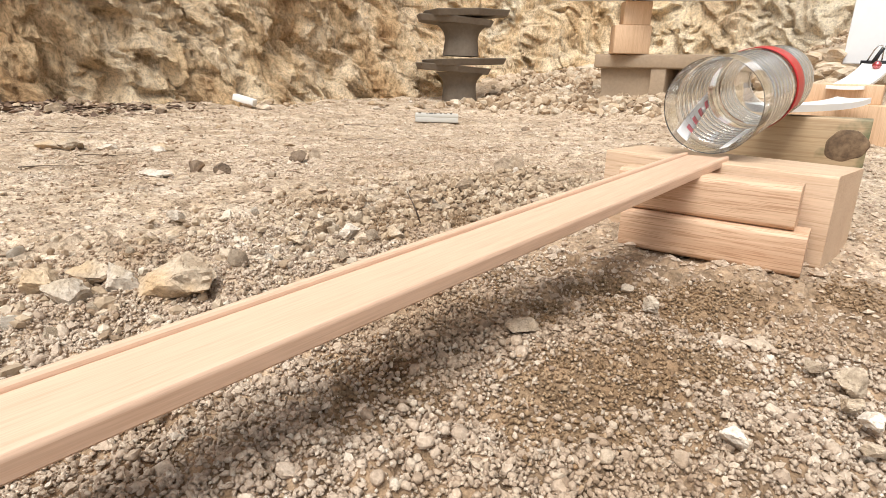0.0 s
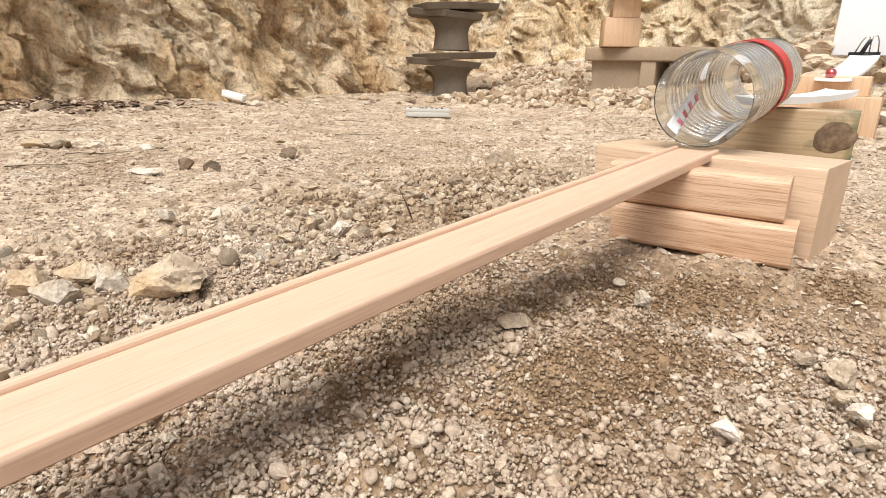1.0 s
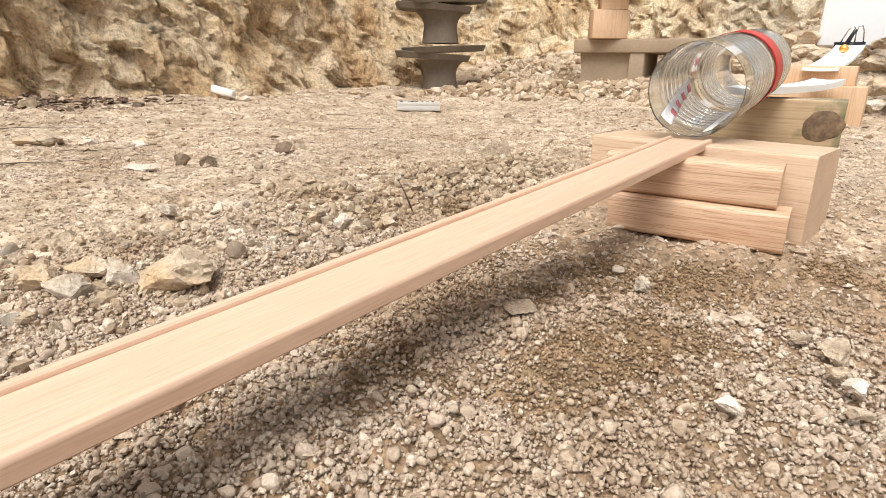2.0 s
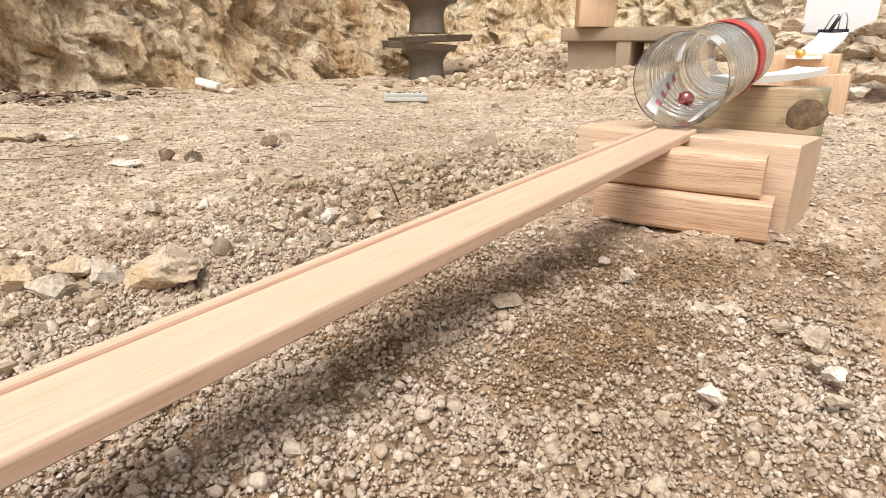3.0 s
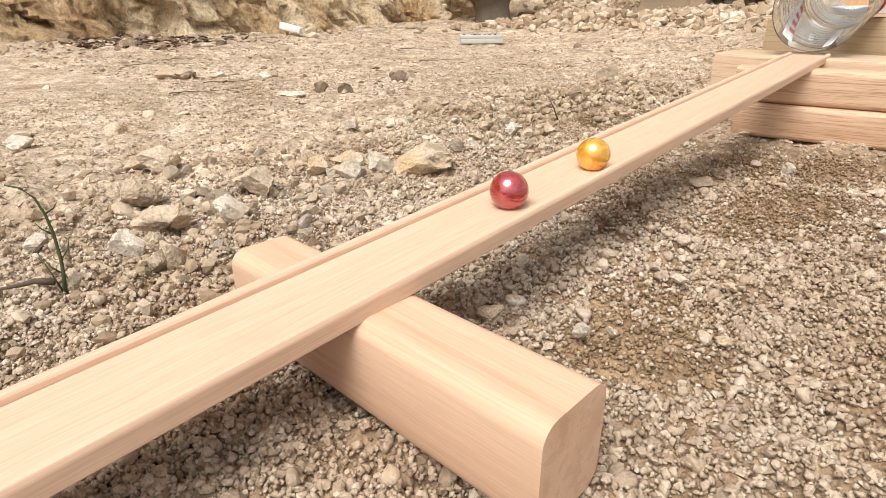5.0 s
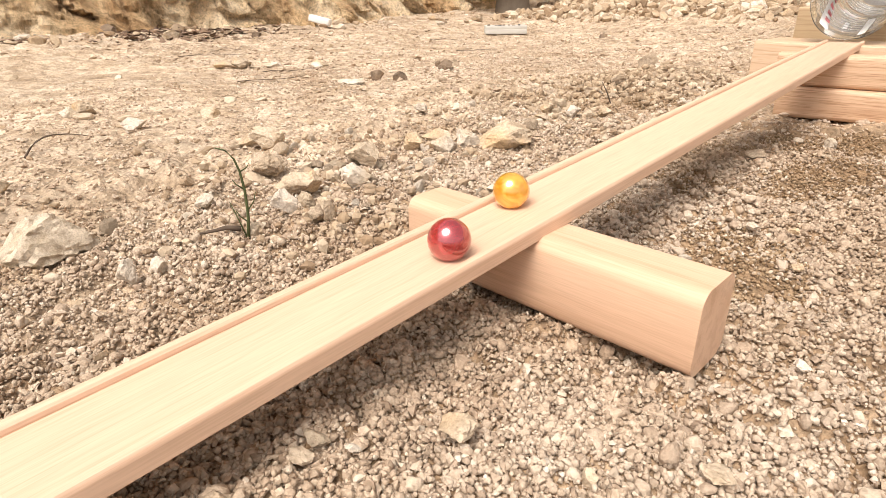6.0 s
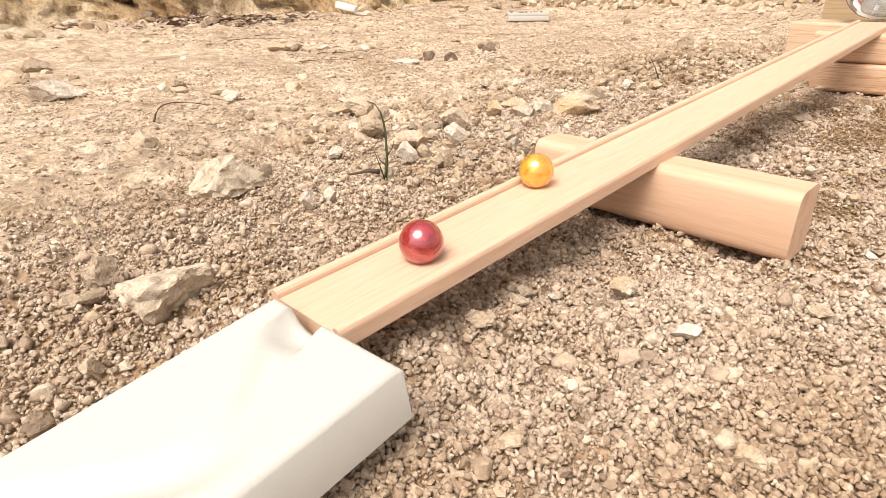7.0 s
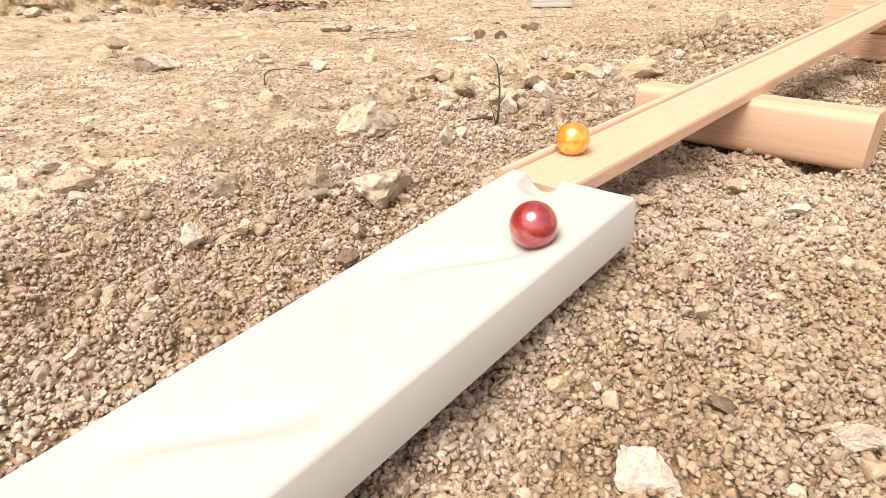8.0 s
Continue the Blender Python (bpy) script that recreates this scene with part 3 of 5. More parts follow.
def build_gravel():
    rng = np.random.default_rng(7)

    def patch(x, y):
        bare = np.maximum(hump(x, y, -0.10, 0.47, 0.11), np.maximum(0.9 * hump(x, y, -0.10, 0.24, 0.07), 0.8 * hump(x, y, -0.62, 0.62, 0.16)))
        return np.clip(0.75 + 0.5 * vnoise(x, y, 0.16, 21) + 0.35 * vnoise(x, y, 0.05, 22) - 0.75 * bare, 0.10, 1)
    def bare(x, y):
        return damp(x, y)

    def even(x, y):
        thin = ss((x + 0.56) / 0.2) * ss((y + 0.66) / 0.1) * ss((0.50 - y) / 0.2) * ss((0.16 - x) / 0.1)
        return np.clip(1.0 + 0.35 * vnoise(x, y, 0.06, 23) + 0.2 * vnoise(x, y, 0.02, 26) - 0.85 * bare(x, y), 0.10, 1) * (0.12 + 0.88 * thin)

    def wide(x, y):
        return np.clip(0.8 + 0.4 * vnoise(x, y, 0.13, 25) - 0.7 * bare(x, y), 0.1, 1) * ss((x + 1.42) / 0.6) * ss((1.52 - y) / 0.5)
    near = (-0.56, 0.05, -0.66, 0.50)
    p = spots(135000, *near, rng, even)
    scatter("fine_gravel", "fine pale crumbs of dry soil lying loose", p, 0.0007 + 0.0010 * rng.random(len(p)) ** 1.8, GRIT, 0, 1.1, -0.3, 2, True, 0.42, 0, 1.2)
    p = spots(74000, *near, rng, even)
    scatter("gravel", "rough tan crumbs and gravel over the earth", p, 0.0009 + 0.0012 * rng.random(len(p)) ** 2.4, GRIT, 1, 1.0, -0.25, 3, True, 0.42, 2, 1.0)
    # a denser cover beside the slab and under the rail's lower end
    p = spots(26000, -0.24, -0.01, -0.54, -0.10, rng)
    scatter("fine_gravel", "fine pale crumbs beside the foam slab", p, 0.0007 + 0.0010 * rng.random(len(p)) ** 1.5, GRIT, 0, 1.1, -0.4, 16, True, 0.42, 0, 1.4)
    p = spots(12000, -0.24, -0.01, -0.54, -0.10, rng)
    scatter("gravel", "rough tan crumbs beside the foam slab", p, 0.0009 + 0.0011 * rng.random(len(p)) ** 2, GRIT, 1, 1.0, -0.35, 17, True, 0.42, 2, 1.2)
    p = spots(2600, *near, rng, even)
    scatter("coarse_gravel", "coarser lumps of tan gravel", p, 0.0022 + 0.0024 * rng.random(len(p)) ** 2.5, GRIT, 2, 0.9, 0.0, 12, True, 0.13, 7, 0.6)
    p = spots(90000, -0.45, 0.12, -0.05, 0.62, rng, bare)
    scatter("soil_crumbs", "fine brown soil crumbs in a bare patch", p, 0.0007 + 0.0011 * rng.random(len(p)) ** 2, CRUMB, 0, 1.0, -0.2, 11, True, 0.42, 0, 0.8)
    p = spots(80000, -1.4, 0.5, -0.75, 1.5, rng, wide)
    scatter("gravel", "tan gravel scattered over the quarry floor", p, 0.0012 + 0.0022 * rng.random(len(p)) ** 2.5, GRIT, 0, 0.9, 0.05, 8, False, 0.35, 0)
    p = spots(34000, -2.7, 0.9, 0.4, 3.4, rng, patch)
    scatter("coarse_gravel", "coarse tan gravel on the quarry floor", p, 0.0026 + 0.006 * rng.random(len(p)) ** 4, GRIT, 0, 0.6, 0.15, 4, False, 0.35, 0)

    def heap(x, y):
        near = np.maximum(hump(x, y, -0.38, 0.34, 0.15), np.maximum(hump(x, y, -0.43, 0.62, 0.13), 1.0 * hump(x, y, -0.41, 0.05, 0.15)))
        return np.clip(0.01 + 0.9 * near, 0, 1)
    p = spots(11000, -0.85, -0.24, -0.5, 0.95, rng, heap)
    scatter("stone_chips", "broken stone chips heaped beside the rail", p, 0.0018 + 0.0040 * rng.random(len(p)) ** 2.2, RUBBLE, 1, 0.9, -0.05, 5, False, 0.22, 3, 0.5)
    build_chips(spots(900, -0.85, -0.24, -0.5, 0.95, rng, heap), rng)
    p = spots(16000, -0.75, -0.24, 0.30, 0.95, rng, lambda x, y: np.clip(hump(x, y, -0.43, 0.66, 0.12) + 0.8 * hump(x, y, -0.47, 0.47, 0.10) + 0.7 * hump(x, y, -0.36, 0.76, 0.09) - 0.15 + 0.25 * vnoise(x, y, 0.05, 84), 0, 1))
    scatter("soil_clods", "grey-brown clods and crumbs of damp soil", p, 0.0015 + 0.0040 * rng.random(len(p)) ** 3.0, CLODS, 1, 1.0, -0.1, 15, False, 0.34, 2, 0.8)
    p = spots(240, -2.2, -0.45, -0.6, 1.6, rng)
    scatter("stray_stones", "stray broken stones on the dusty floor", p, 0.003 + 0.010 * rng.random(len(p)) ** 3, RUBBLE, 2, 0.5, 0.3, 9, rugged=0.07)

    def foot(x, y):
        return np.clip(ss((y - 2.9) / 0.5) * ss((x + 2.3) / 0.5) + 0.5 * ss((-2.05 - x) / 0.4) + 0.9 * ss((x + 0.40) / 0.3) * ss((y - 1.75) / 0.4), 0, 1)
    p = spots(9000, -2.4, 0.2, 2.85, 4.2, rng, lambda x, y: ss((y - 2.85) / 0.5) * ss((x + 2.45) / 0.4))
    scatter("rubble", "loose rubble on the slope below the cliff", p, 0.005 + 0.032 * rng.random(len(p)) ** 3.6, RUBBLE, 1, 0.85, 0.0, 14, False, 0.3, 3)
    p = spots(3500, -3.0, 1.0, -0.5, 4.1, rng, foot)
    scatter("rubble", "rubble of broken tan stone at the cliff foot", p, 0.005 + 0.022 * rng.random(len(p)) ** 2.8, RUBBLE, 2, 0.75, 0.15, 6, rugged=0.06)


def build_litter():
    """Dark fallen leaves and bark along the foot of the cliff."""
    rng = np.random.default_rng(31)
    p = spots(4200, -2.62, -2.05, 0.3, 1.5, rng, lambda x, y: np.clip(hump(0, x, 0, -2.36, 0.16) * (0.5 + 1.2 * vnoise(x, y, 0.2, 71)) * (0.35 + 0.65 * ss((1.3 - y) / 0.5)), 0, 1))
    ob = scatter("leaf_litter", "dark fallen leaves and bark at the cliff foot", p, 0.005 + 0.013 * rng.random(len(p)) ** 2, LITTER, 0, 0.3, -0.3, 33, False, 0.5, 0)
    ob["category"] = "leaf litter"


def rock(x, y, sx, sy, sz, rz=0.0, seed=0, mat=None, sink=0.22, label="pale broken stone lying on the gravel", tilt=0.0, z=None):
    """A loose angular stone."""
    bm = bmesh.new()
    bmesh.ops.create_icosphere(bm, subdivisions=4, radius=1)
    rnd = random.Random(seed * 7 + 3)
    planes = []
    for i in range(13):
        d = Vector((rnd.uniform(-1, 1), rnd.uniform(-1, 1), rnd.uniform(-0.8, 1))).normalized()
        planes.append((d, rnd.uniform(0.42, 0.82)))
    for v in bm.verts:
        c = v.co.copy()
        for d, h in planes:
            over = c.dot(d) - h
            if over > 0:
                c -= d * over * 0.985
        q = c * 1.7 + Vector((seed * 3.1, seed * 1.7, 0))
        c *= 1.03 + 0.13 * noise.noise(q) + 0.12 * noise.noise(q * 3.3) + 0.08 * noise.noise(q * 8) + 0.045 * noise.noise(q * 17)
        v.co = Vector((c.x * sx, c.y * sy, c.z * sz))
    ob = part("rock", bm, mat or STONE)
    ob.data.set_sharp_from_angle(angle=radians(24))
    base = gz(x, y) + 0.0015 if z is None else z
    ob.matrix_world = pose(x, y, base + sz * (0.72 - 2 * sink * 0.8), tilt, 0, rz)
    return tagged(ob, label, "rock", "loose rocks")


# ---- the cliff ----
def build_cliff():
    way = [Vector(p) for p in ((-2.7, -7, 0), (-2.75, -3, 0), (-2.7, -0.8, 0), (-2.62, 0.3, 0), (-2.52, 0.9, 0), (-2.62, 1.5, 0), (-2.72, 2.2, 0), (-2.85, 3.0, 0),
                               (-2.75, 3.75, 0), (-2.2, 4.15, 0), (-1.4, 4.3, 0), (-0.5, 4.2, 0), (0.4, 4.15, 0), (1.5, 4.3, 0), (3.5, 4.2, 0), (7, 3.8, 0))]
    seg = [(way[i + 1] - way[i]).length for i in range(len(way) - 1)]
    along = np.concatenate([[0], np.cumsum(seg)])
    fine = np.concatenate([np.arange(0, 5.2, 0.12), np.arange(5.2, 14.2, 0.015), np.arange(14.2, along[-1], 0.1)])
    px_ = np.interp(fine, along, [p.x for p in way])
    py_ = np.interp(fine, along, [p.y for p in way])
    soft = np.ones(9) / 9
    sx, sy = np.gradient(px_, fine), np.gradient(py_, fine)
    ln = np.hypot(sx, sy)
    nx, ny = sy / ln, -sx / ln
    nx[8:-8], ny[8:-8] = np.convolve(nx, soft, "same")[8:-8], np.convolve(ny, soft, "same")[8:-8]
    hs = np.concatenate([np.arange(-0.25, 1.1, 0.0125), np.arange(1.12, 3.4, 0.07)])
    A, H = np.meshgrid(fine, hs)
    # broad buttresses, then chips of rock at four sizes that break along leaning joints
    wa, wh = A + 0.06 * vnoise(A, H, 0.12, 41), H + 0.06 * vnoise(A, H, 0.12, 42)
    u, v = 0.5 * (0.6 * wa - 0.8 * wh), 0.8 * wa + 0.6 * wh
    D = 0.10 * vnoise(A + 0.5 * H, H, 0.9, 31)
    for size, seed, deep, tilt in ((0.42, 43, 0.095, 1.2), (0.19, 50, 0.062, 1.25), (0.085, 60, 0.036, 1.4), (0.04, 70, 0.020, 1.5)):
        chip, edge = facets(u, v, size, seed, tilt, 30.0)
        D += deep * chip - 0.14 * deep * np.clip(1 - edge / 0.10, 0, 1)
    D += 0.010 * vnoise(A, H, 0.03, 36)
    out = D + 0.18 * np.clip(0.35 - H, 0, 0.6) - 0.42 * np.clip(H, 0, 1.2) - 0.2 * np.clip(H - 1.2, 0, 4)
    X, Y = px_[None] + nx[None] * out, py_[None] + ny[None] * out
    Z = H + 0.02 * vnoise(A, H, 0.1, 37)
    v = np.stack([X.ravel(), Y.ravel(), Z.ravel()], 1)
    idx = np.arange(A.size).reshape(A.shape)
    f = np.stack([idx[:-1, :-1].ravel(), idx[:-1, 1:].ravel(), idx[1:, 1:].ravel(), idx[1:, :-1].ravel()], 1)
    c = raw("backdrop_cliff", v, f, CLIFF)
    c.data.set_sharp_from_angle(angle=radians(28))
    tagged(c, "tan and ochre rock face of a dug cliff", "cliff", kind="structure")


# ---- the marble run ----
RAIL_END = Vector((-0.2018, -0.3241, 0.0369))
RAIL_YAW, RAIL_TILT, RAIL_LEN, RAIL_W = -5.08, 3.03, 0.9895, 0.0478


def build_rail():
    """A wooden channel: its right upper edge starts at RAIL_END."""
    lip, h, wall = 0.0026, 0.0098, 0.0052
    w = RAIL_W
    kerf = 0.0007
    e = -0.0008
    base = [(e, -h + 0.0012), (e - 0.0012, -h), (-w + 0.0012, -h), (-w, -h + 0.0012), (-w, -lip), (-w + wall, -lip), (-w + wall, -lip - kerf), (-w + wall + kerf, -lip - kerf), (-w + wall + 1.6 * kerf, -lip), (e, -lip)]
    left = [(-w, -lip), (-w + wall, -lip), (-w + wall - 0.0003, -0.0012), (-w + wall - 0.0011, -0.0002), (-w + wall - 0.0019, 0), (-w + 0.0016, 0), (-w + 0.0004, -0.0005), (-w, -0.0016)]
    right = [(-wall, -lip), (e, -lip), (e, -0.0024), (e - 0.0003, -0.0011), (e - 0.0009, -0.0003), (e - 0.0017, 0), (-wall + 0.0008, 0), (-wall, -0.001)]
    m = Matrix.Translation(RAIL_END) @ pose(0, 0, 0, RAIL_TILT, 0, RAIL_YAW)
    thing = empty("wooden_rail", m, "pale planed wooden rail with raised lips, sloping over blocks", "marble run")
    for name, prof in (("base_board", base), ("side_lip", left), ("side_lip", right)):
        flat_edges(part(name, prism(prof, RAIL_LEN, "Y"), RAIL_WOOD, thing), 25)


def timber(name, w, d, h, r, m, mat, label, category="wood block", seg=5, end=None):
    """A length of timber along x, its corner at m, with rounded long edges."""
    thing = part(name, prism([(a + d / 2, b) for a, b in rounded(d, h, r, seg)], w, "X"), mat)
    flat_edges(thing, 30)
    thing.matrix_world = m
    return tagged(thing, label, category, "timber supports")


def build_supports():
    timber("wood_block", 0.178, 0.035, 0.0425, 0.0075, pose(-0.2749, -0.0668, 0.000, 0, 0, -6.5), SUPPORT_WOOD, "pinkish pine block with rounded edges under the rail")
    timber("wood_beam", 0.163, 0.043, 0.039, 0.006, pose(-0.190, 0.5675, -0.002, 0, 0, 1.5), BEAM_WOOD, "straight-grained cedar beam lying on the ground")
    timber("wood_beam", 0.160, 0.038, 0.0395, 0.006, pose(-0.199, 0.574, 0.0375, 0, 0, 1.0), BEAM_WOOD, "straight-grained cedar beam stacked on another beam")
    timber("wood_block", 0.234, 0.098, 0.088, 0.003, pose(-0.2465, 0.660, -0.004, 0, 0, -9.3), BLOCK_WOOD, "large pale sawn block under the plastic bottle", seg=3)


def build_bottle():
    a, b, rad = Vector((-0.139, 0.655, 0.1385)), Vector((-0.1237, 0.976, 0.1715)), 0.0492
    length = (b - a).length
    m = Matrix.Translation(a) @ (b - a).to_track_quat("Z", "Y").to_matrix().to_4x4()
    thing = empty("plastic_bottle", m, "clear ribbed plastic bottle cut open at both ends", "bottle")

    def profile(t):
        """Radius along the bottle: ribs in two groups, a smooth shoulder between."""
        z = t * length
        r = rad
        for lo, hi in ((0.040, 0.1588), (0.200, 0.2828)):
            if lo < z < hi:
                r -= 0.0042 * (0.5 - 0.5 * math.cos(2 * math.pi * (z - lo) / 0.0165)) ** 1.8
        # the shoulder draws in to the cut-off neck
        s = max(0, (z - 0.272) / (length - 0.272))
        return r - (rad - 0.031) * (1 - math.sqrt(max(0, 1 - s ** 2.2)) if s < 0.97 else 1 - math.sqrt(1 - 0.97 ** 2.2) + (s - 0.97))
    bm = bmesh.new()
    rings, n, wall = 240, 96, 0.0005
    skins = []
    for inset in (0.0, wall):
        rows = []
        for i in range(rings + 1):
            t = i / rings
            row = []
            for k in range(n):
                q = 2 * math.pi * k / n
                r = (profile(t) - inset * (0.2 if i in (0, rings) else 1)) * (1 + 0.006 * math.sin(2 * q + 3 * t) + 0.004 * math.sin(5 * q - 4 * t))
                z = t * length + (0.003 * math.sin(q + 1) + 0.0015 * math.sin(3 * q) if i == 0 else 0)
                row.append(bm.verts.new((r * math.cos(q), r * math.sin(q), z)))
            rows.append(row)
        skins.append(rows)
    out, ins = skins
    for k in range(n):
        j = (k + 1) % n
        for i in range(rings):
            bm.faces.new((out[i][k], out[i][j], out[i + 1][j], out[i + 1][k]))
            bm.faces.new((ins[i][k], ins[i + 1][k], ins[i + 1][j], ins[i][j]))
        bm.faces.new((out[0][j], out[0][k], ins[0][k], ins[0][j]))
        bm.faces.new((out[rings][k], out[rings][j], ins[rings][j], ins[rings][k]))
    part("bottle_wall", bm, PET, thing, "clear thin ribbed plastic wall")

    def band(name, mat, z0, z1, q0, q1, r, label, parent=thing, skew=0.0, thick=0.0007):
        """A curved strip lying on the bottle's wall; skew: degrees by which it winds on its way."""
        bm = bmesh.new()
        k, rows_z = max(4, int(abs(q1 - q0) / 4)), max(1, int((z1 - z0) / 0.008))
        skins = []
        for rr in (r, r + thick):
            skins.append([[bm.verts.new((rr * math.cos(radians(q0 + (q1 - q0) * i / k + skew * j / rows_z)), rr * math.sin(radians(q0 + (q1 - q0) * i / k + skew * j / rows_z)), z0 + (z1 - z0) * j / rows_z))
                           for j in range(rows_z + 1)] for i in range(k + 1)])
        for g in skins:
            for i in range(k):
                for j in range(rows_z):
                    bm.faces.new((g[i][j], g[i + 1][j], g[i + 1][j + 1], g[i][j + 1]))
        lo, hi = skins
        for i in range(k):
            for j in (0, rows_z):
                bm.faces.new((lo[i][j], lo[i + 1][j], hi[i + 1][j], hi[i][j]))
        if abs(q1 - q0) < 359:
            for j in range(rows_z):
                for i in (0, k):
                    bm.faces.new((lo[i][j], lo[i][j + 1], hi[i][j + 1], hi[i][j]))
        bmesh.ops.remove_doubles(bm, verts=bm.verts, dist=1e-6)
        bmesh.ops.recalc_face_normals(bm, faces=bm.faces)
        return part(name, bm, mat, parent, label)
    band("tape_band", RED_TAPE, 0.1625, 0.1815, 0, 360, rad + 0.0004, "red tape wound round the bottle")
    # second layer on the right, widened to fit the band's look from the camera
    down = m.to_3x3().inverted() @ Vector((0.75, 0, 0.45))
    q = math.degrees(math.atan2(down.y, down.x))
    band("tape_end", RED_TAPE, 0.160, 0.204, q - 62, q + 55, rad + 0.0012, "loose overlapping end of the red tape")
    return thing, m, band, rad


def build_label(thing, m, band, rad):
    """What is left of the paper label, on the lower wall near the mouth."""
    # angles are counted from the bottle's own x axis; turn finds the world's down
    down = (m.to_3x3().inverted() @ Vector((0, 0, -1)))
    a0 = math.degrees(math.atan2(down.y, down.x))
    side = (m.to_3x3().inverted() @ Vector((1, 0, 0)))
    sgn = 1 if (math.cos(radians(a0 + 90)) * side.x + math.sin(radians(a0 + 90)) * side.y) > 0 else -1
    ang = lambda deg: a0 + sgn * deg
    left = band("label_strip", LABEL, 0.008, 0.145, ang(-30), ang(-50), rad - 0.0045, "white label strip with red print", skew=-sgn * 37)
    for i in range(4):
        t = 0.22 + 0.22 * i
        z = 0.008 + 0.137 * t
        band("print_bar", LABEL_RED, z, z + 0.012, ang(-30 - 37 * t), ang(-41 - 37 * t), rad - 0.0052, "", left, -sgn * 3)
    band("label_strip", LABEL, 0.004, 0.150, ang(27), ang(16), rad - 0.0045, "white label strip", skew=-sgn * 10)
    band("label_strip", LABEL, 0.050, 0.100, ang(-16), ang(-9), rad - 0.0045, "thin white label scrap", skew=-sgn * 6)


def strip(name, path, width, thick, sag, mat, label, category):
    """A bent sheet of foam along a path of points, hollow across its width."""
    path = [Vector(p) for p in path]
    bm = bmesh.new()
    n, k = len(path), 9
    top, bot = [], []
    for i, p in enumerate(path):
        d = (path[min(i + 1, n - 1)] - path[max(i - 1, 0)]).normalized()
        s = d.cross(Vector((0, 0, 1))).normalized()
        u = s.cross(d).normalized()
        rt, rb = [], []
        for j in range(k):
            q = 2 * j / (k - 1) - 1
            o = p + s * (q * width / 2) + u * (sag * q * q)
            rt.append(bm.verts.new(o))
            rb.append(bm.verts.new(o - u * thick))
        top.append(rt)
        bot.append(rb)
    for i in range(n - 1):
        for j in range(k - 1):
            bm.faces.new((top[i][j], top[i][j + 1], top[i + 1][j + 1], top[i + 1][j]))
            bm.faces.new((bot[i][j], bot[i + 1][j], bot[i + 1][j + 1], bot[i][j + 1]))
        bm.faces.new((top[i][0], top[i + 1][0], bot[i + 1][0], bot[i][0]))
        bm.faces.new((top[i][-1], bot[i][-1], bot[i + 1][-1], top[i + 1][-1]))
    for i in (0, n - 1):
        for j in range(k - 1):
            bm.faces.new((top[i][j], bot[i][j], bot[i][j + 1], top[i][j + 1]))
    bmesh.ops.recalc_face_normals(bm, faces=bm.faces)
    ob = part(name, bm, mat)
    flat_edges(ob, 40)
    return tagged(ob, label, category)


def smooth_path(pts, n=14):
    pts = np.array(pts)
    t = np.linspace(0, 1, len(pts))
    q = np.linspace(0, 1, n)
    co = [np.polyfit(t, pts[:, i], min(3, len(pts) - 1)) for i in range(3)]
    return np.stack([np.polyval(c, q) for c in co], 1)


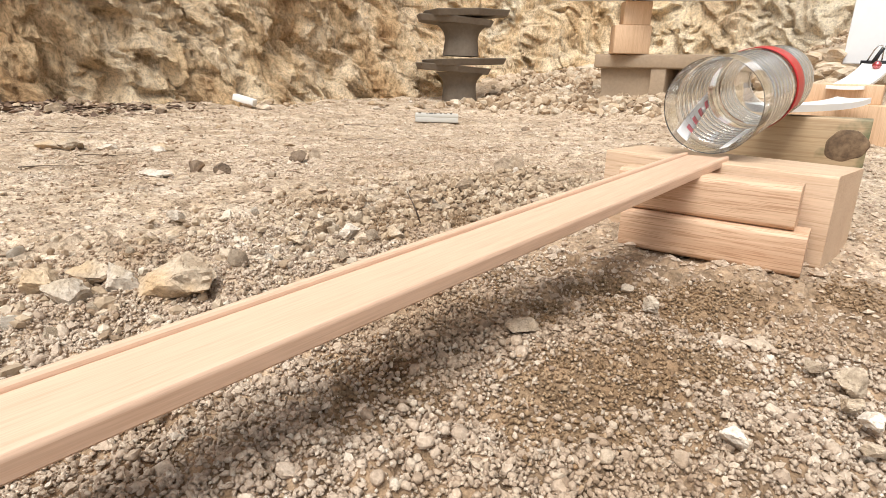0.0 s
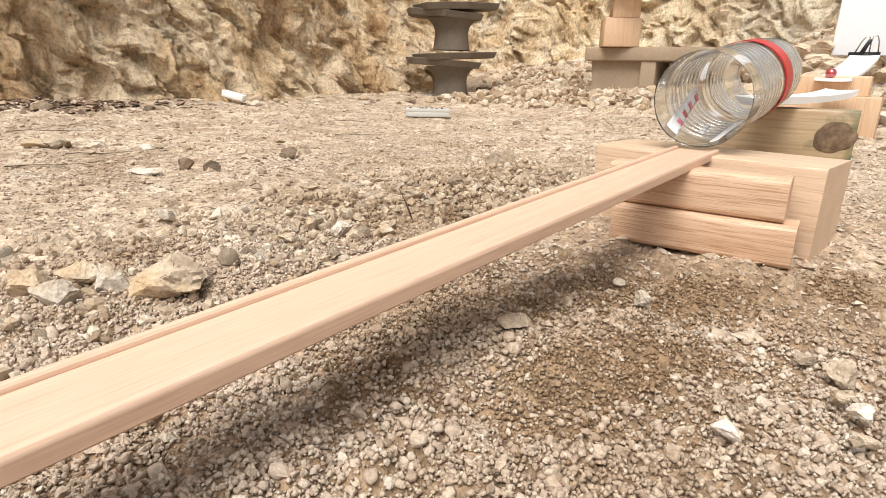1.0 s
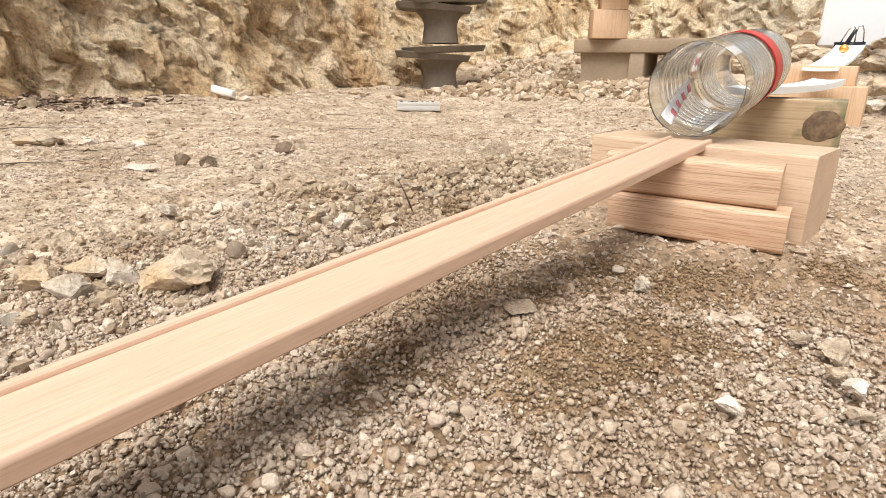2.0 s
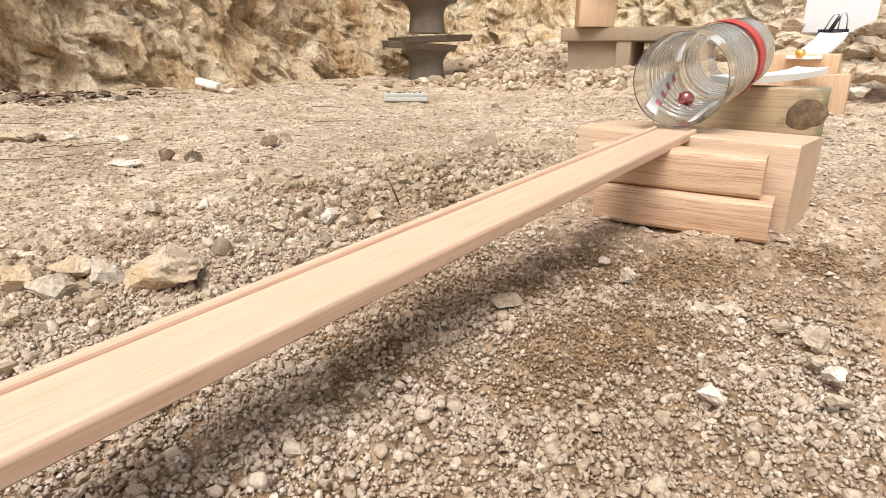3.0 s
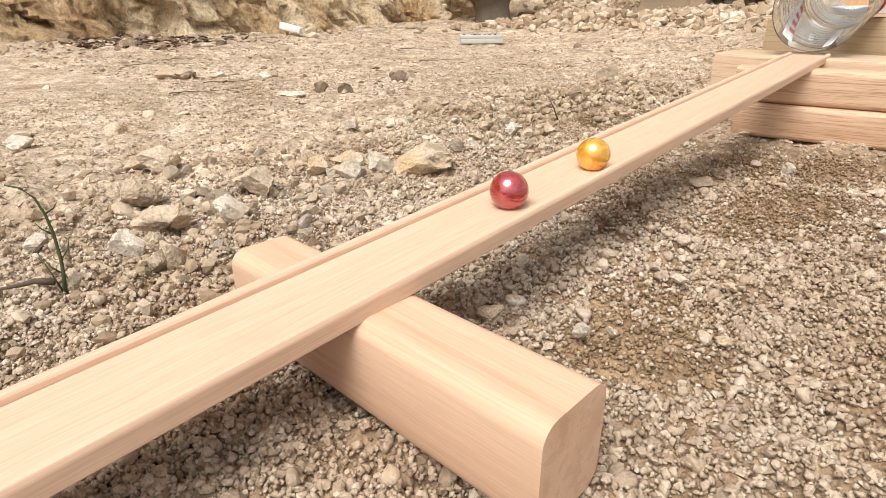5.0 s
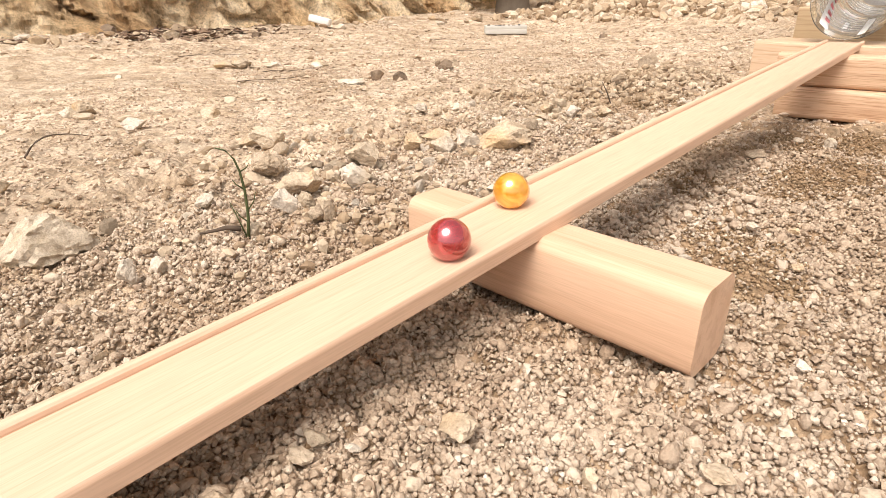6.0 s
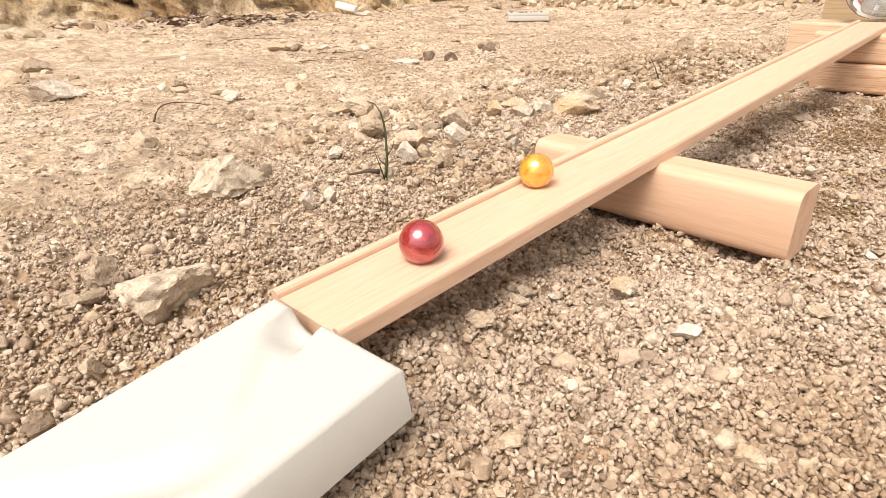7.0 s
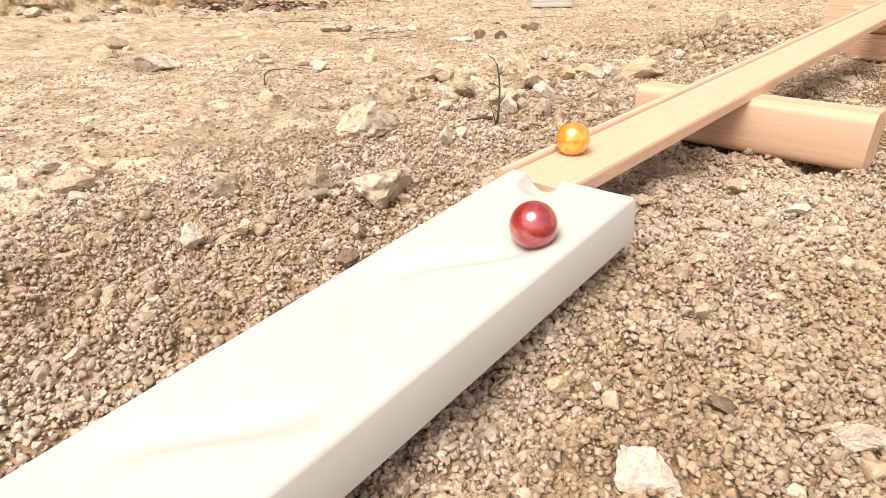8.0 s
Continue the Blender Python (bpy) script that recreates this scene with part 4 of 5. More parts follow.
def build_upper_run():
    # the aged timber behind the bottle
    thing = timber("timber_block", 0.26, 0.089, 0.0885, 0.0025, pose(-0.262, 1.075, 0.030, 0, 0, 0.5), MOSSY_WOOD, "aged greenish timber with a dark knot", seg=3)
    bm = bmesh.new()
    bmesh.ops.create_uvsphere(bm, u_segments=32, v_segments=16, radius=1)
    for w in bm.verts:
        q = math.atan2(w.co.z, w.co.x)
        s = 1 + 0.07 * math.sin(2 * q + 0.6) + 0.05 * math.sin(3 * q + 2) + 0.03 * math.sin(7 * q)
        w.co = Vector((0.027 * s * w.co.x, 0.0022 * w.co.y, 0.025 * s * w.co.z))
    k = part("knot", bm, KNOT, thing, "dark brown round knot")
    k.location = (0.2335, 0.0, 0.049)
    timber("wood_block", 0.20, 0.089, 0.089, 0.003, pose(-0.175, 1.42, 0.046, 0, 0, -3), TAN_WOOD, "tan offcut block standing behind the aged timber", seg=3)
    timber("wood_block", 0.19, 0.07, 0.040, 0.003, pose(-0.188, 1.452, 0.134, 0, 0, -2), TAN_WOOD, "flat tan block lying on another block", seg=3)
    timber("wood_block", 0.07, 0.07, 0.135, 0.003, pose(-0.088, 1.66, 0.045, 0, 0, 4), TAN_WOOD, "tan wood block under the upper foam sheet", seg=3)
    strip("foam_sheet", smooth_path([(-0.136, 0.985, 0.1345), (-0.108, 1.10, 0.1345), (-0.085, 1.22, 0.136), (-0.060, 1.32, 0.139), (-0.042, 1.395, 0.147)]), 0.058, 0.0105, 0.0025, FOAM_SHEET,
          "curved white foam sheet on the aged timber", "foam sheet")
    strip("foam_sheet", smooth_path([(-0.062, 1.425, 0.1685), (-0.056, 1.53, 0.174), (-0.045, 1.64, 0.188), (-0.033, 1.76, 0.206), (-0.024, 1.87, 0.229)]), 0.064, 0.006, 0.0015, FOAM_SHEET,
          "white foam sheet curving up on wood blocks", "foam sheet")
    # the white board that leans at the back
    board = empty("white_board", pose(-0.021, 2.17, 0.240, -7, 0, 2), "white coated board leaning on the stone pile", "board")
    part("board_sheet", box(0.185, 0.012, 0.62, 0.002, 2, (0, 0, 0.31)), BOARD, board)
    part("tape_strip", box(0.012, 0.003, 0.05, 0.0008, 1, (0.075, -0.0085, 0.215)), BLACK, board, "black strip on the board")
    clip = empty("binder_clip", pose(-0.030, 2.095, 0.234, 0, 0, 2), "black binder clip with open wire handles", "clip")
    part("clip_body", prism([(-0.012, 0), (0.014, 0), (0.012, 0.008), (-0.004, 0.013)], 0.075, "X"), BLACK, clip).location = (-0.037, 0, 0)
    for x, lean in ((-0.012, 18), (0.022, -4)):
        bm = bmesh.new()
        pts = [(-0.007, 0, 0), (-0.006, 0, 0.022), (-0.003, 0, 0.032), (0.003, 0, 0.032), (0.006, 0, 0.022), (0.007, 0, 0)]
        tube(bm, [(1.5 * x, y, 1.5 * z) for x, y, z in pts], 0.0018, 6)
        h = part("wire_handle", bm, WIRE, clip, "bright bent wire handle")
        h.matrix_local = pose(x, -0.004, 0.008, 12, lean, 0)
    part("clip_tongue", box(0.010, 0.004, 0.046, 0.001, 1), BLACK, clip).matrix_local = pose(0.0, -0.012, 0.026, 0, 24, 0)


def tube(bm, pts, r, n=6, taper=1.0):
    pts = [Vector(p) for p in pts]
    rows = []
    for i, p in enumerate(pts):
        d = (pts[min(i + 1, len(pts) - 1)] - pts[max(i - 1, 0)]).normalized()
        s = d.orthogonal().normalized()
        u = d.cross(s)
        q = r * (1 + (taper - 1) * i / (len(pts) - 1))
        rows.append([bm.verts.new(p + (s * math.cos(2 * math.pi * k / n) + u * math.sin(2 * math.pi * k / n)) * q) for k in range(n)])
    for i in range(len(pts) - 1):
        for k in range(n):
            bm.faces.new((rows[i][k], rows[i][(k + 1) % n], rows[i + 1][(k + 1) % n], rows[i + 1][k]))
    bm.faces.new(rows[0])
    bm.faces.new(rows[-1])
    bmesh.ops.recalc_face_normals(bm, faces=bm.faces)


def build_slab():
    """A foam slab with a winding groove in its upper side."""
    length, width, thick = 0.32, 0.0685, 0.0228
    ns, nl = 260, 120
    S, Lt = np.meshgrid(np.linspace(0, length, ns), np.linspace(0, width, nl), indexing="ij")
    mouth = ss((0.020 - S) / 0.014)
    mid = 0.034 + 0.0165 * np.cos(2 * np.pi * S / 0.11) - 0.0025 * mouth
    hw = 0.0125 - 0.0021 * mouth
    q = np.clip(np.abs(Lt - mid) / hw, 0, 1)
    Z = -0.0028 * (0.5 + 0.5 * np.cos(np.pi * q)) * (1 - mouth) - 0.0085 * mouth * (1 - q * q) ** 0.8
    edge = 0.0025
    near = np.minimum(np.minimum(Lt, width - Lt), S)
    Z -= 0.0022 * np.clip(1 - near / edge, 0, 1) ** 2
    skew = S + 0.0024 * Lt / width * (1 - S / length)
    top = np.stack([-Lt.ravel(), -skew.ravel(), Z.ravel()], 1)
    low = np.stack([-Lt.ravel(), -skew.ravel(), np.full(S.size, -thick)], 1)
    idx = np.arange(S.size).reshape(S.shape)

    def quads(i, flip):
        f = np.stack([i[:-1, :-1].ravel(), i[1:, :-1].ravel(), i[1:, 1:].ravel(), i[:-1, 1:].ravel()], 1)
        return f[:, ::-1] if flip else f
    faces = [quads(idx, False), quads(idx + S.size, True)]
    for line in (idx[0, :], idx[::-1, 0], idx[-1, ::-1], idx[:, -1]):
        faces.append(np.stack([line[:-1], line[1:], line[1:] + S.size, line[:-1] + S.size], 1))
    ob = raw("foam_slab", np.concatenate([top, low]), np.concatenate(faces), FOAM)
    bm = bmesh.new()
    bm.from_mesh(ob.data)
    bmesh.ops.recalc_face_normals(bm, faces=bm.faces)
    bm.to_mesh(ob.data)
    bm.free()
    ob.data.shade_smooth()
    ob.data.set_sharp_from_angle(angle=radians(50))
    ob.matrix_world = Matrix.Translation((-0.1662, -0.3302, 0.0425)) @ pose(0, 0, 0, 8.2, 0, -4.3)
    tagged(ob, "white polystyrene slab with a winding groove on gravel", "foam slab")


def marble(name, mat, label):
    bm = bmesh.new()
    bmesh.ops.create_uvsphere(bm, u_segments=48, v_segments=24, radius=0.0100)
    return tagged(part(name, bm, mat), label, "marble", "marbles")


# ---- things at the cliff ----
def build_background_things():
    # two spool-shaped concrete blocks on one another
    def spool(z, s, rz, label):
        thing = empty("concrete_pedestal", pose(-2.36, 3.38, z, 0, 0, rz), label, "concrete block", "stacked concrete blocks")
        bm = bmesh.new()
        n, rows = 28, []
        for i in range(9):
            t = i / 8
            r = 0.112 + 0.06 * max(0, 2 * t - 1) ** 2.5 + 0.012 * max(0, 1 - 2 * t)
            rows.append([bm.verts.new((r * math.cos(2 * math.pi * k / n), 0.8 * r * math.sin(2 * math.pi * k / n), t * 0.20)) for k in range(n)])
        for i in range(8):
            for k in range(n):
                bm.faces.new((rows[i][k], rows[i][(k + 1) % n], rows[i + 1][(k + 1) % n], rows[i + 1][k]))
        part("column", bm, CONCRETE, thing)
        for dz, w, d, h, turn in ((0.222, 0.52, 0.36, 0.042, -8), (0.268, 0.58, 0.36, 0.042, 14)):
            bm = bmesh.new()
            pts = [(-w / 2, -d * 0.10), (-w * 0.38, -d / 2), (w * 0.10, -d / 2), (w / 2, -d * 0.12), (w / 2, d * 0.15), (w * 0.2, d / 2), (-w * 0.3, d / 2), (-w / 2, d * 0.2)]
            lo = [bm.verts.new((x * 0.93, y * 0.9, -h / 2)) for x, y in pts]
            hi = [bm.verts.new((x, y, h / 2)) for x, y in pts]
            bm.faces.new(lo[::-1])
            bm.faces.new(hi)
            for i in range(8):
                bm.faces.new((lo[i], lo[(i + 1) % 8], hi[(i + 1) % 8], hi[i]))
            bmesh.ops.bevel(bm, geom=list(bm.edges), offset=0.004, segments=1, affect="EDGES")
            p = part("plate", bm, CONCRETE, thing, smooth=False)
            p.matrix_local = pose(-0.05 if turn < 0 else 0.03, 0, dz, 0, 3 if turn < 0 else -3, turn)
        for o in thing.children:
            o.scale = (s, s, s)
            o.location *= s
        return thing
    spool(0.01, 1.0, 38, "dark grey concrete block with a broad plate top")
    spool(0.315, 1.0, 30, "dark grey concrete block stacked on another one")
    # concrete trough standing upside down, with blocks and a white panel on it
    bench = empty("concrete_trough", pose(-1.16, 3.45, 0.05, 0, 0, 4), "brown-grey concrete trough turned upside down", "concrete trough")
    part("trough_top", box(0.92, 0.40, 0.075, 0.008, 2, (0.215, 0.15, 0.243)), CONCRETE_PALE, bench)
    for x in (0.125, 0.50):
        part("trough_leg", box(0.085, 0.38, 0.25, 0.008, 2, (x, 0.15, 0.10)), CONCRETE_PALE, bench)
    part("trough_leg", box(0.09, 0.05, 0.24, 0.008, 2, (0.25, 0.33, 0.10)), CONCRETE_PALE, bench)
    # added filler for the brown rock below the trough, in the trough's concrete
    part("rock_stand_in", prism([(-0.215, 0.206), (0.083, 0.206), (0.083, -0.03), (-0.235, -0.03), (-0.20, 0.08)], 0.30, "Y"), CONCRETE_PALE, bench, smooth=False)
    lower = part("wood_block", box(0.20, 0.13, 0.152, 0.004, 2), TAN_WOOD)
    lower.matrix_world = pose(-1.215, 3.42, 0.4075, 0, 0, 32)
    tagged(lower, "tan square wood block on the concrete trough", "wood block", "timber supports")
    upper = part("wood_block", box(0.15, 0.11, 0.125, 0.004, 2), TAN_WOOD)
    upper.matrix_world = pose(-1.20, 3.425, 0.5465, 0, 0, 32)
    tagged(upper, "smaller tan wood block stacked on a wood block", "wood block", "timber supports")
    panel = part("foam_plank", box(0.95, 0.16, 0.016, 0.004, 2), BOARD)
    panel.matrix_world = pose(-1.16, 3.36, 0.6205, 0, 2, 6)
    tagged(panel, "long white panel lying on stacked wood blocks", "panel")
    tape = part("red_tab", box(0.05, 0.03, 0.012, 0.002, 2), RED_TAPE)
    tape.matrix_world = pose(-1.60, 3.275, 0.646, 0, 2, 6)
    tagged(tape, "small red tab on the white panel", "tab")
    # a foam box lying open, and a white offcut at the cliff's foot
    tray = empty("foam_tray", pose(-1.66, 2.20, gz(-1.66, 2.20) + 0.003, 0, 0, 38), "shallow white foam tray with small dark things", "tray")
    part("tray_base", box(0.200, 0.09, 0.022, 0.002, 2, (0, 0, 0.011)), FOAM, tray)
    for x, y, w, d in ((0, -0.04, 0.200, 0.010), (0, 0.04, 0.200, 0.010), (-0.095, 0, 0.010, 0.070), (0.095, 0, 0.010, 0.070)):
        part("tray_side", box(w, d, 0.016, 0.002, 2, (x, y, 0.0298)), FOAM, tray)
    rnd = random.Random(8)
    for i in range(7):
        part("scrap", box(rnd.uniform(0.010, 0.026), 0.010, rnd.uniform(0.012, 0.02), 0.002, 1, (-0.075 + 0.024 * i + rnd.uniform(-0.006, 0.006), rnd.uniform(-0.015, 0.02), 0.0322)), BLACK if i in (2, 6) else CONCRETE, tray)
    off = part("foam_offcut", box(0.105, 0.045, 0.03, 0.004, 2), FOAM_SHEET)
    off.matrix_world = pose(-2.40, 1.68, gz(-2.40, 1.68) + 0.024, 0, 14, 28)
    tagged(off, "small white foam offcut lying among stones", "offcut")


def build_rocks():
    rock(-0.483, -0.199, 0.0340, 0.0270, 0.0215, 58, 2, SPECKLED, label="large pale speckled stone on loose gravel")
    rock(-0.338, -0.325, 0.0245, 0.0215, 0.0175, 63, 3, SPECKLED, label="large flat pale speckled stone on loose gravel")
    rock(-0.392, -0.336, 0.0129, 0.0102, 0.0106, 69, 4, CLOD, label="grey-brown clod of soil on loose gravel")
    rock(-0.372, -0.349, 0.0089, 0.0071, 0.0051, 69, 5, CLOD, label="flat grey-brown clod of soil on loose gravel")
    rock(-0.427, -0.385, 0.0131, 0.0105, 0.0127, 78, 6, CLOD, label="grey-brown clod of soil on loose gravel")
    rock(-0.418, 0.025, 0.0166, 0.0132, 0.0126, 36, 7, WHITE_STONE, label="whitish broken stone on loose gravel")
    rock(-0.409, -0.038, 0.0096, 0.0076, 0.0102, 39, 8, OCHRE, label="ochre-stained angular stone on loose gravel")
    rock(-0.377, -0.045, 0.0103, 0.0081, 0.0119, 37, 9, STONE, label="pale tan broken stone on loose gravel")
    rock(-0.446, -0.002, 0.0134, 0.0108, 0.0093, 39, 10, OCHRE, label="ochre-stained angular stone on loose gravel")
    rock(-0.446, 0.167, 0.0182, 0.0145, 0.0145, 31, 11, STONE, label="pale tan broken stone on loose gravel")
    rock(-0.408, 0.174, 0.0149, 0.0119, 0.0173, 28, 12, WHITE_STONE, label="whitish broken stone on loose gravel")
    rock(-0.374, 0.196, 0.0310, 0.0248, 0.0180, 25, 13, OCHRE, label="large ochre-stained angular stone on loose gravel")
    rock(-0.609, 0.068, 0.0219, 0.0175, 0.0127, 46, 14, STONE, label="large flat pale tan broken stone on the dusty floor")
    rock(-0.395, -0.188, 0.0072, 0.0057, 0.0084, 50, 15, WHITE_STONE, label="whitish broken stone on loose gravel")
    rock(-0.39, -0.169, 0.0055, 0.0044, 0.0064, 48, 16, WHITE_STONE, label="small whitish broken stone on loose gravel")
    rock(-0.48, -0.086, 0.0097, 0.0077, 0.0056, 48, 17, WHITE_STONE, label="whitish broken stone on loose gravel")
    rock(-0.661, -0.179, 0.0189, 0.0151, 0.0110, 64, 18, STONE, label="flat pale tan broken stone on the dusty floor")
    rock(-1.273, -0.124, 0.0262, 0.0208, 0.0152, 74, 19, OCHRE, label="large ochre-stained angular stone on the dusty floor")
    rock(-1.435, -0.021, 0.0293, 0.0234, 0.0190, 72, 20, CLOD, label="large grey-brown clod of soil on the dusty floor")
    rock(-1.053, -0.127, 0.0367, 0.0294, 0.0213, 71, 21, WHITE_STONE, label="large flat whitish broken stone on the dusty floor")
    rock(-0.978, 0.024, 0.0169, 0.0134, 0.0131, 62, 22, OCHRE, label="ochre-stained angular stone on the dusty floor")
    rock(-0.963, -0.005, 0.0127, 0.0102, 0.0097, 63, 23, WHITE_STONE, label="whitish broken stone on the dusty floor")
    rock(-0.82, 0.018, 0.0227, 0.0181, 0.0132, 57, 24, WHITE_STONE, label="large flat whitish broken stone on the dusty floor")
    rock(-0.809, 0.118, 0.0199, 0.0160, 0.0115, 52, 25, STONE, label="large flat pale tan broken stone on the dusty floor")
    rock(-0.864, 0.506, 0.0165, 0.0130, 0.0130, 39, 26, DARK_STONE, label="dark brown stone on the dusty floor")
    rock(-0.826, 0.524, 0.0175, 0.0140, 0.0140, 38, 27, DARK_STONE, label="dark brown stone on the dusty floor")
    rock(-0.872, 0.446, 0.0300, 0.0200, 0.0075, 41, 28, WHITE_STONE, label="large flat whitish broken stone on the dusty floor")
    rock(-0.368, -0.409, 0.0052, 0.0042, 0.0051, 80, 29, STONE, label="small pale tan broken stone on loose gravel")
    rock(-0.307, -0.375, 0.0061, 0.0049, 0.0047, 70, 30, STONE, label="small pale tan broken stone on loose gravel")
    rock(-0.117, -0.195, 0.0087, 0.0070, 0.0050, 10, 31, WHITE_STONE, label="whitish broken stone on loose gravel")
    rock(-0.095, -0.215, 0.0056, 0.0045, 0.0038, 6, 32, STONE, label="small pale tan broken stone on loose gravel")
    rock(-0.158, -0.174, 0.0099, 0.0080, 0.0057, 17, 33, STONE, label="flat pale tan broken stone on loose gravel")
    rock(-0.194, -0.211, 0.0060, 0.0048, 0.0035, 27, 34, STONE, label="small pale tan broken stone on loose gravel")
    rock(-0.191, -0.253, 0.0073, 0.0058, 0.0042, 30, 35, CLOD, label="flat grey-brown clod of soil on loose gravel")
    rock(-0.142, -0.306, 0.0056, 0.0045, 0.0038, 25, 36, STONE, label="small pale tan broken stone on loose gravel")
    rock(-0.147, -0.363, 0.0050, 0.0040, 0.0050, 38, 37, STONE, label="small pale tan broken stone on loose gravel")
    rock(-0.125, -0.344, 0.0039, 0.0032, 0.0034, 26, 38, STONE, label="small pale tan broken stone on loose gravel")
    rock(-0.077, -0.259, 0.0060, 0.0048, 0.0048, 3, 39, STONE, label="small pale tan broken stone on loose gravel")
    rock(-0.112, -0.438, 0.0112, 0.0090, 0.0096, 14, 40, WHITE_STONE, label="whitish broken stone on loose gravel")
    rock(-0.158, -0.479, 0.0086, 0.0069, 0.0050, 41, 41, OCHRE, label="flat ochre-stained angular stone on loose gravel")
    rock(-0.103, -0.395, 0.0061, 0.0050, 0.0036, 8, 42, DARK_STONE, label="small flat dark brown stone on loose gravel")
    rock(-0.065, -0.388, 0.0087, 0.0069, 0.0050, -4, 43, WHITE_STONE, label="whitish broken stone on loose gravel")
    rock(-0.139, -0.461, 0.0034, 0.0027, 0.0039, 29, 44, STONE, label="small pale tan broken stone on loose gravel")
    rock(-0.157, -0.41, 0.0053, 0.0042, 0.0038, 26, 45, STONE, label="small pale tan broken stone on loose gravel")
    rock(-0.143, -0.406, 0.0026, 0.0021, 0.0022, 21, 46, WHITE_STONE, label="small whitish broken stone on loose gravel")
    rock(-0.383, -0.434, 0.0071, 0.0056, 0.0074, 66, 47, WHITE_STONE, label="whitish broken stone on loose gravel")
    rock(-0.286, -0.4, 0.0079, 0.0063, 0.0051, 50, 48, DARK_STONE, label="dark brown stone on loose gravel")
    rock(-0.571, -0.41, 0.0125, 0.0100, 0.0072, 72, 49, OCHRE, label="flat ochre-stained angular stone on the dusty floor")
    rock(-0.589, -0.466, 0.0109, 0.0087, 0.0069, 78, 50, WHITE_STONE, label="whitish broken stone on the dusty floor")
    rock(-0.543, -0.438, 0.0154, 0.0123, 0.0089, 74, 51, STONE, label="flat pale tan broken stone on loose gravel")
    rock(-0.376, -0.358, 0.0084, 0.0067, 0.0056, 54, 52, CLOD, label="grey-brown clod of soil on loose gravel")
    rock(-0.14, -0.43, 0.0030, 0.0024, 0.0021, 24, 53, STONE, label="small pale tan broken stone on loose gravel")
    rock(-0.364, -0.489, 0.0043, 0.0034, 0.0034, 74, 54, STONE, label="small pale tan broken stone on loose gravel")
    rock(-0.599, -0.436, 0.0093, 0.0074, 0.0054, 75, 55, STONE, label="flat pale tan broken stone on the dusty floor")
    rock(-0.192, -0.221, 0.0057, 0.0045, 0.0033, 42, 56, STONE, label="small flat pale tan broken stone on loose gravel")
    rock(-0.18, -0.205, 0.0038, 0.0030, 0.0023, 36, 57, WHITE_STONE, label="small whitish broken stone on loose gravel")
    rock(-0.107, -0.164, 0.0043, 0.0034, 0.0036, 13, 58, OCHRE, label="small ochre-stained angular stone on loose gravel")
    rock(-0.072, -0.135, 0.0075, 0.0060, 0.0043, 3, 59, STONE, label="pale tan broken stone on loose gravel")
    rock(-0.062, -0.046, 0.0045, 0.0036, 0.0031, 1, 60, WHITE_STONE, label="small whitish broken stone on loose gravel")
    rock(-0.411, 0.142, 0.0162, 0.0129, 0.0172, 51, 61, WHITE_STONE, label="whitish broken stone on loose gravel")
    rock(-0.45, 0.14, 0.0143, 0.0115, 0.0122, 54, 62, STONE, label="pale tan broken stone on loose gravel")
    rock(-0.461, 0.08, 0.0233, 0.0186, 0.0135, 60, 63, STONE, label="large flat pale tan broken stone on loose gravel")
    rock(-0.455, -0.018, 0.0195, 0.0156, 0.0113, 71, 64, OCHRE, label="flat ochre-stained angular stone on loose gravel")
    rock(-0.417, -0.055, 0.0108, 0.0087, 0.0114, 74, 65, WHITE_STONE, label="whitish broken stone on loose gravel")
    rock(-0.38, -0.054, 0.0103, 0.0081, 0.0095, 72, 66, CLOD, label="grey-brown clod of soil on loose gravel")
    rock(-0.529, 0.006, 0.0211, 0.0169, 0.0122, 71, 67, CLOD, label="large flat grey-brown clod of soil on loose gravel")
    rock(-0.623, 0.058, 0.0171, 0.0136, 0.0099, 69, 68, STONE, label="flat pale tan broken stone on the dusty floor")
    rock(-0.34, 0.029, 0.0059, 0.0047, 0.0066, 57, 69, STONE, label="small pale tan broken stone on loose gravel")
    rock(-0.377, 0.065, 0.0084, 0.0066, 0.0072, 56, 70, STONE, label="pale tan broken stone on loose gravel")
    rock(-1.31, 0.463, 0.0260, 0.0207, 0.0151, 64, 71, STONE, label="large pale tan broken stone on the dusty floor")
    rock(-1.224, 0.529, 0.0198, 0.0159, 0.0115, 60, 72, WHITE_STONE, label="large whitish broken stone on the dusty floor")
    rock(-1.145, 0.593, 0.0162, 0.0129, 0.0106, 56, 73, WHITE_STONE, label="whitish broken stone on the dusty floor")
    rock(-0.885, 0.73, 0.0156, 0.0124, 0.0116, 43, 74, DARK_STONE, label="dark brown stone on the dusty floor")
    rock(-0.445, 0.797, 0.0219, 0.0175, 0.0241, 23, 75, CLOD, label="large grey-brown clod of soil on loose gravel")
    rock(-0.437, 0.652, 0.0159, 0.0127, 0.0112, 26, 76, CLOD, label="grey-brown clod of soil on loose gravel")
    rock(-0.362, 0.374, 0.0102, 0.0081, 0.0071, 31, 77, STONE, label="pale tan broken stone on loose gravel")
    rock(-0.435, 0.439, 0.0123, 0.0098, 0.0082, 33, 78, STONE, label="pale tan broken stone on loose gravel")
    rock(-0.406, 0.329, 0.0094, 0.0075, 0.0056, 37, 79, STONE, label="pale tan broken stone on loose gravel")
    rock(-0.105, 0.404, 0.0072, 0.0058, 0.0065, 6, 80, WHITE_STONE, label="whitish broken stone on loose gravel")
    rock(-1.019, 1.893, 0.0183, 0.0146, 0.0181, 25, 81, DARK_STONE, label="dark brown stone on the dusty floor")
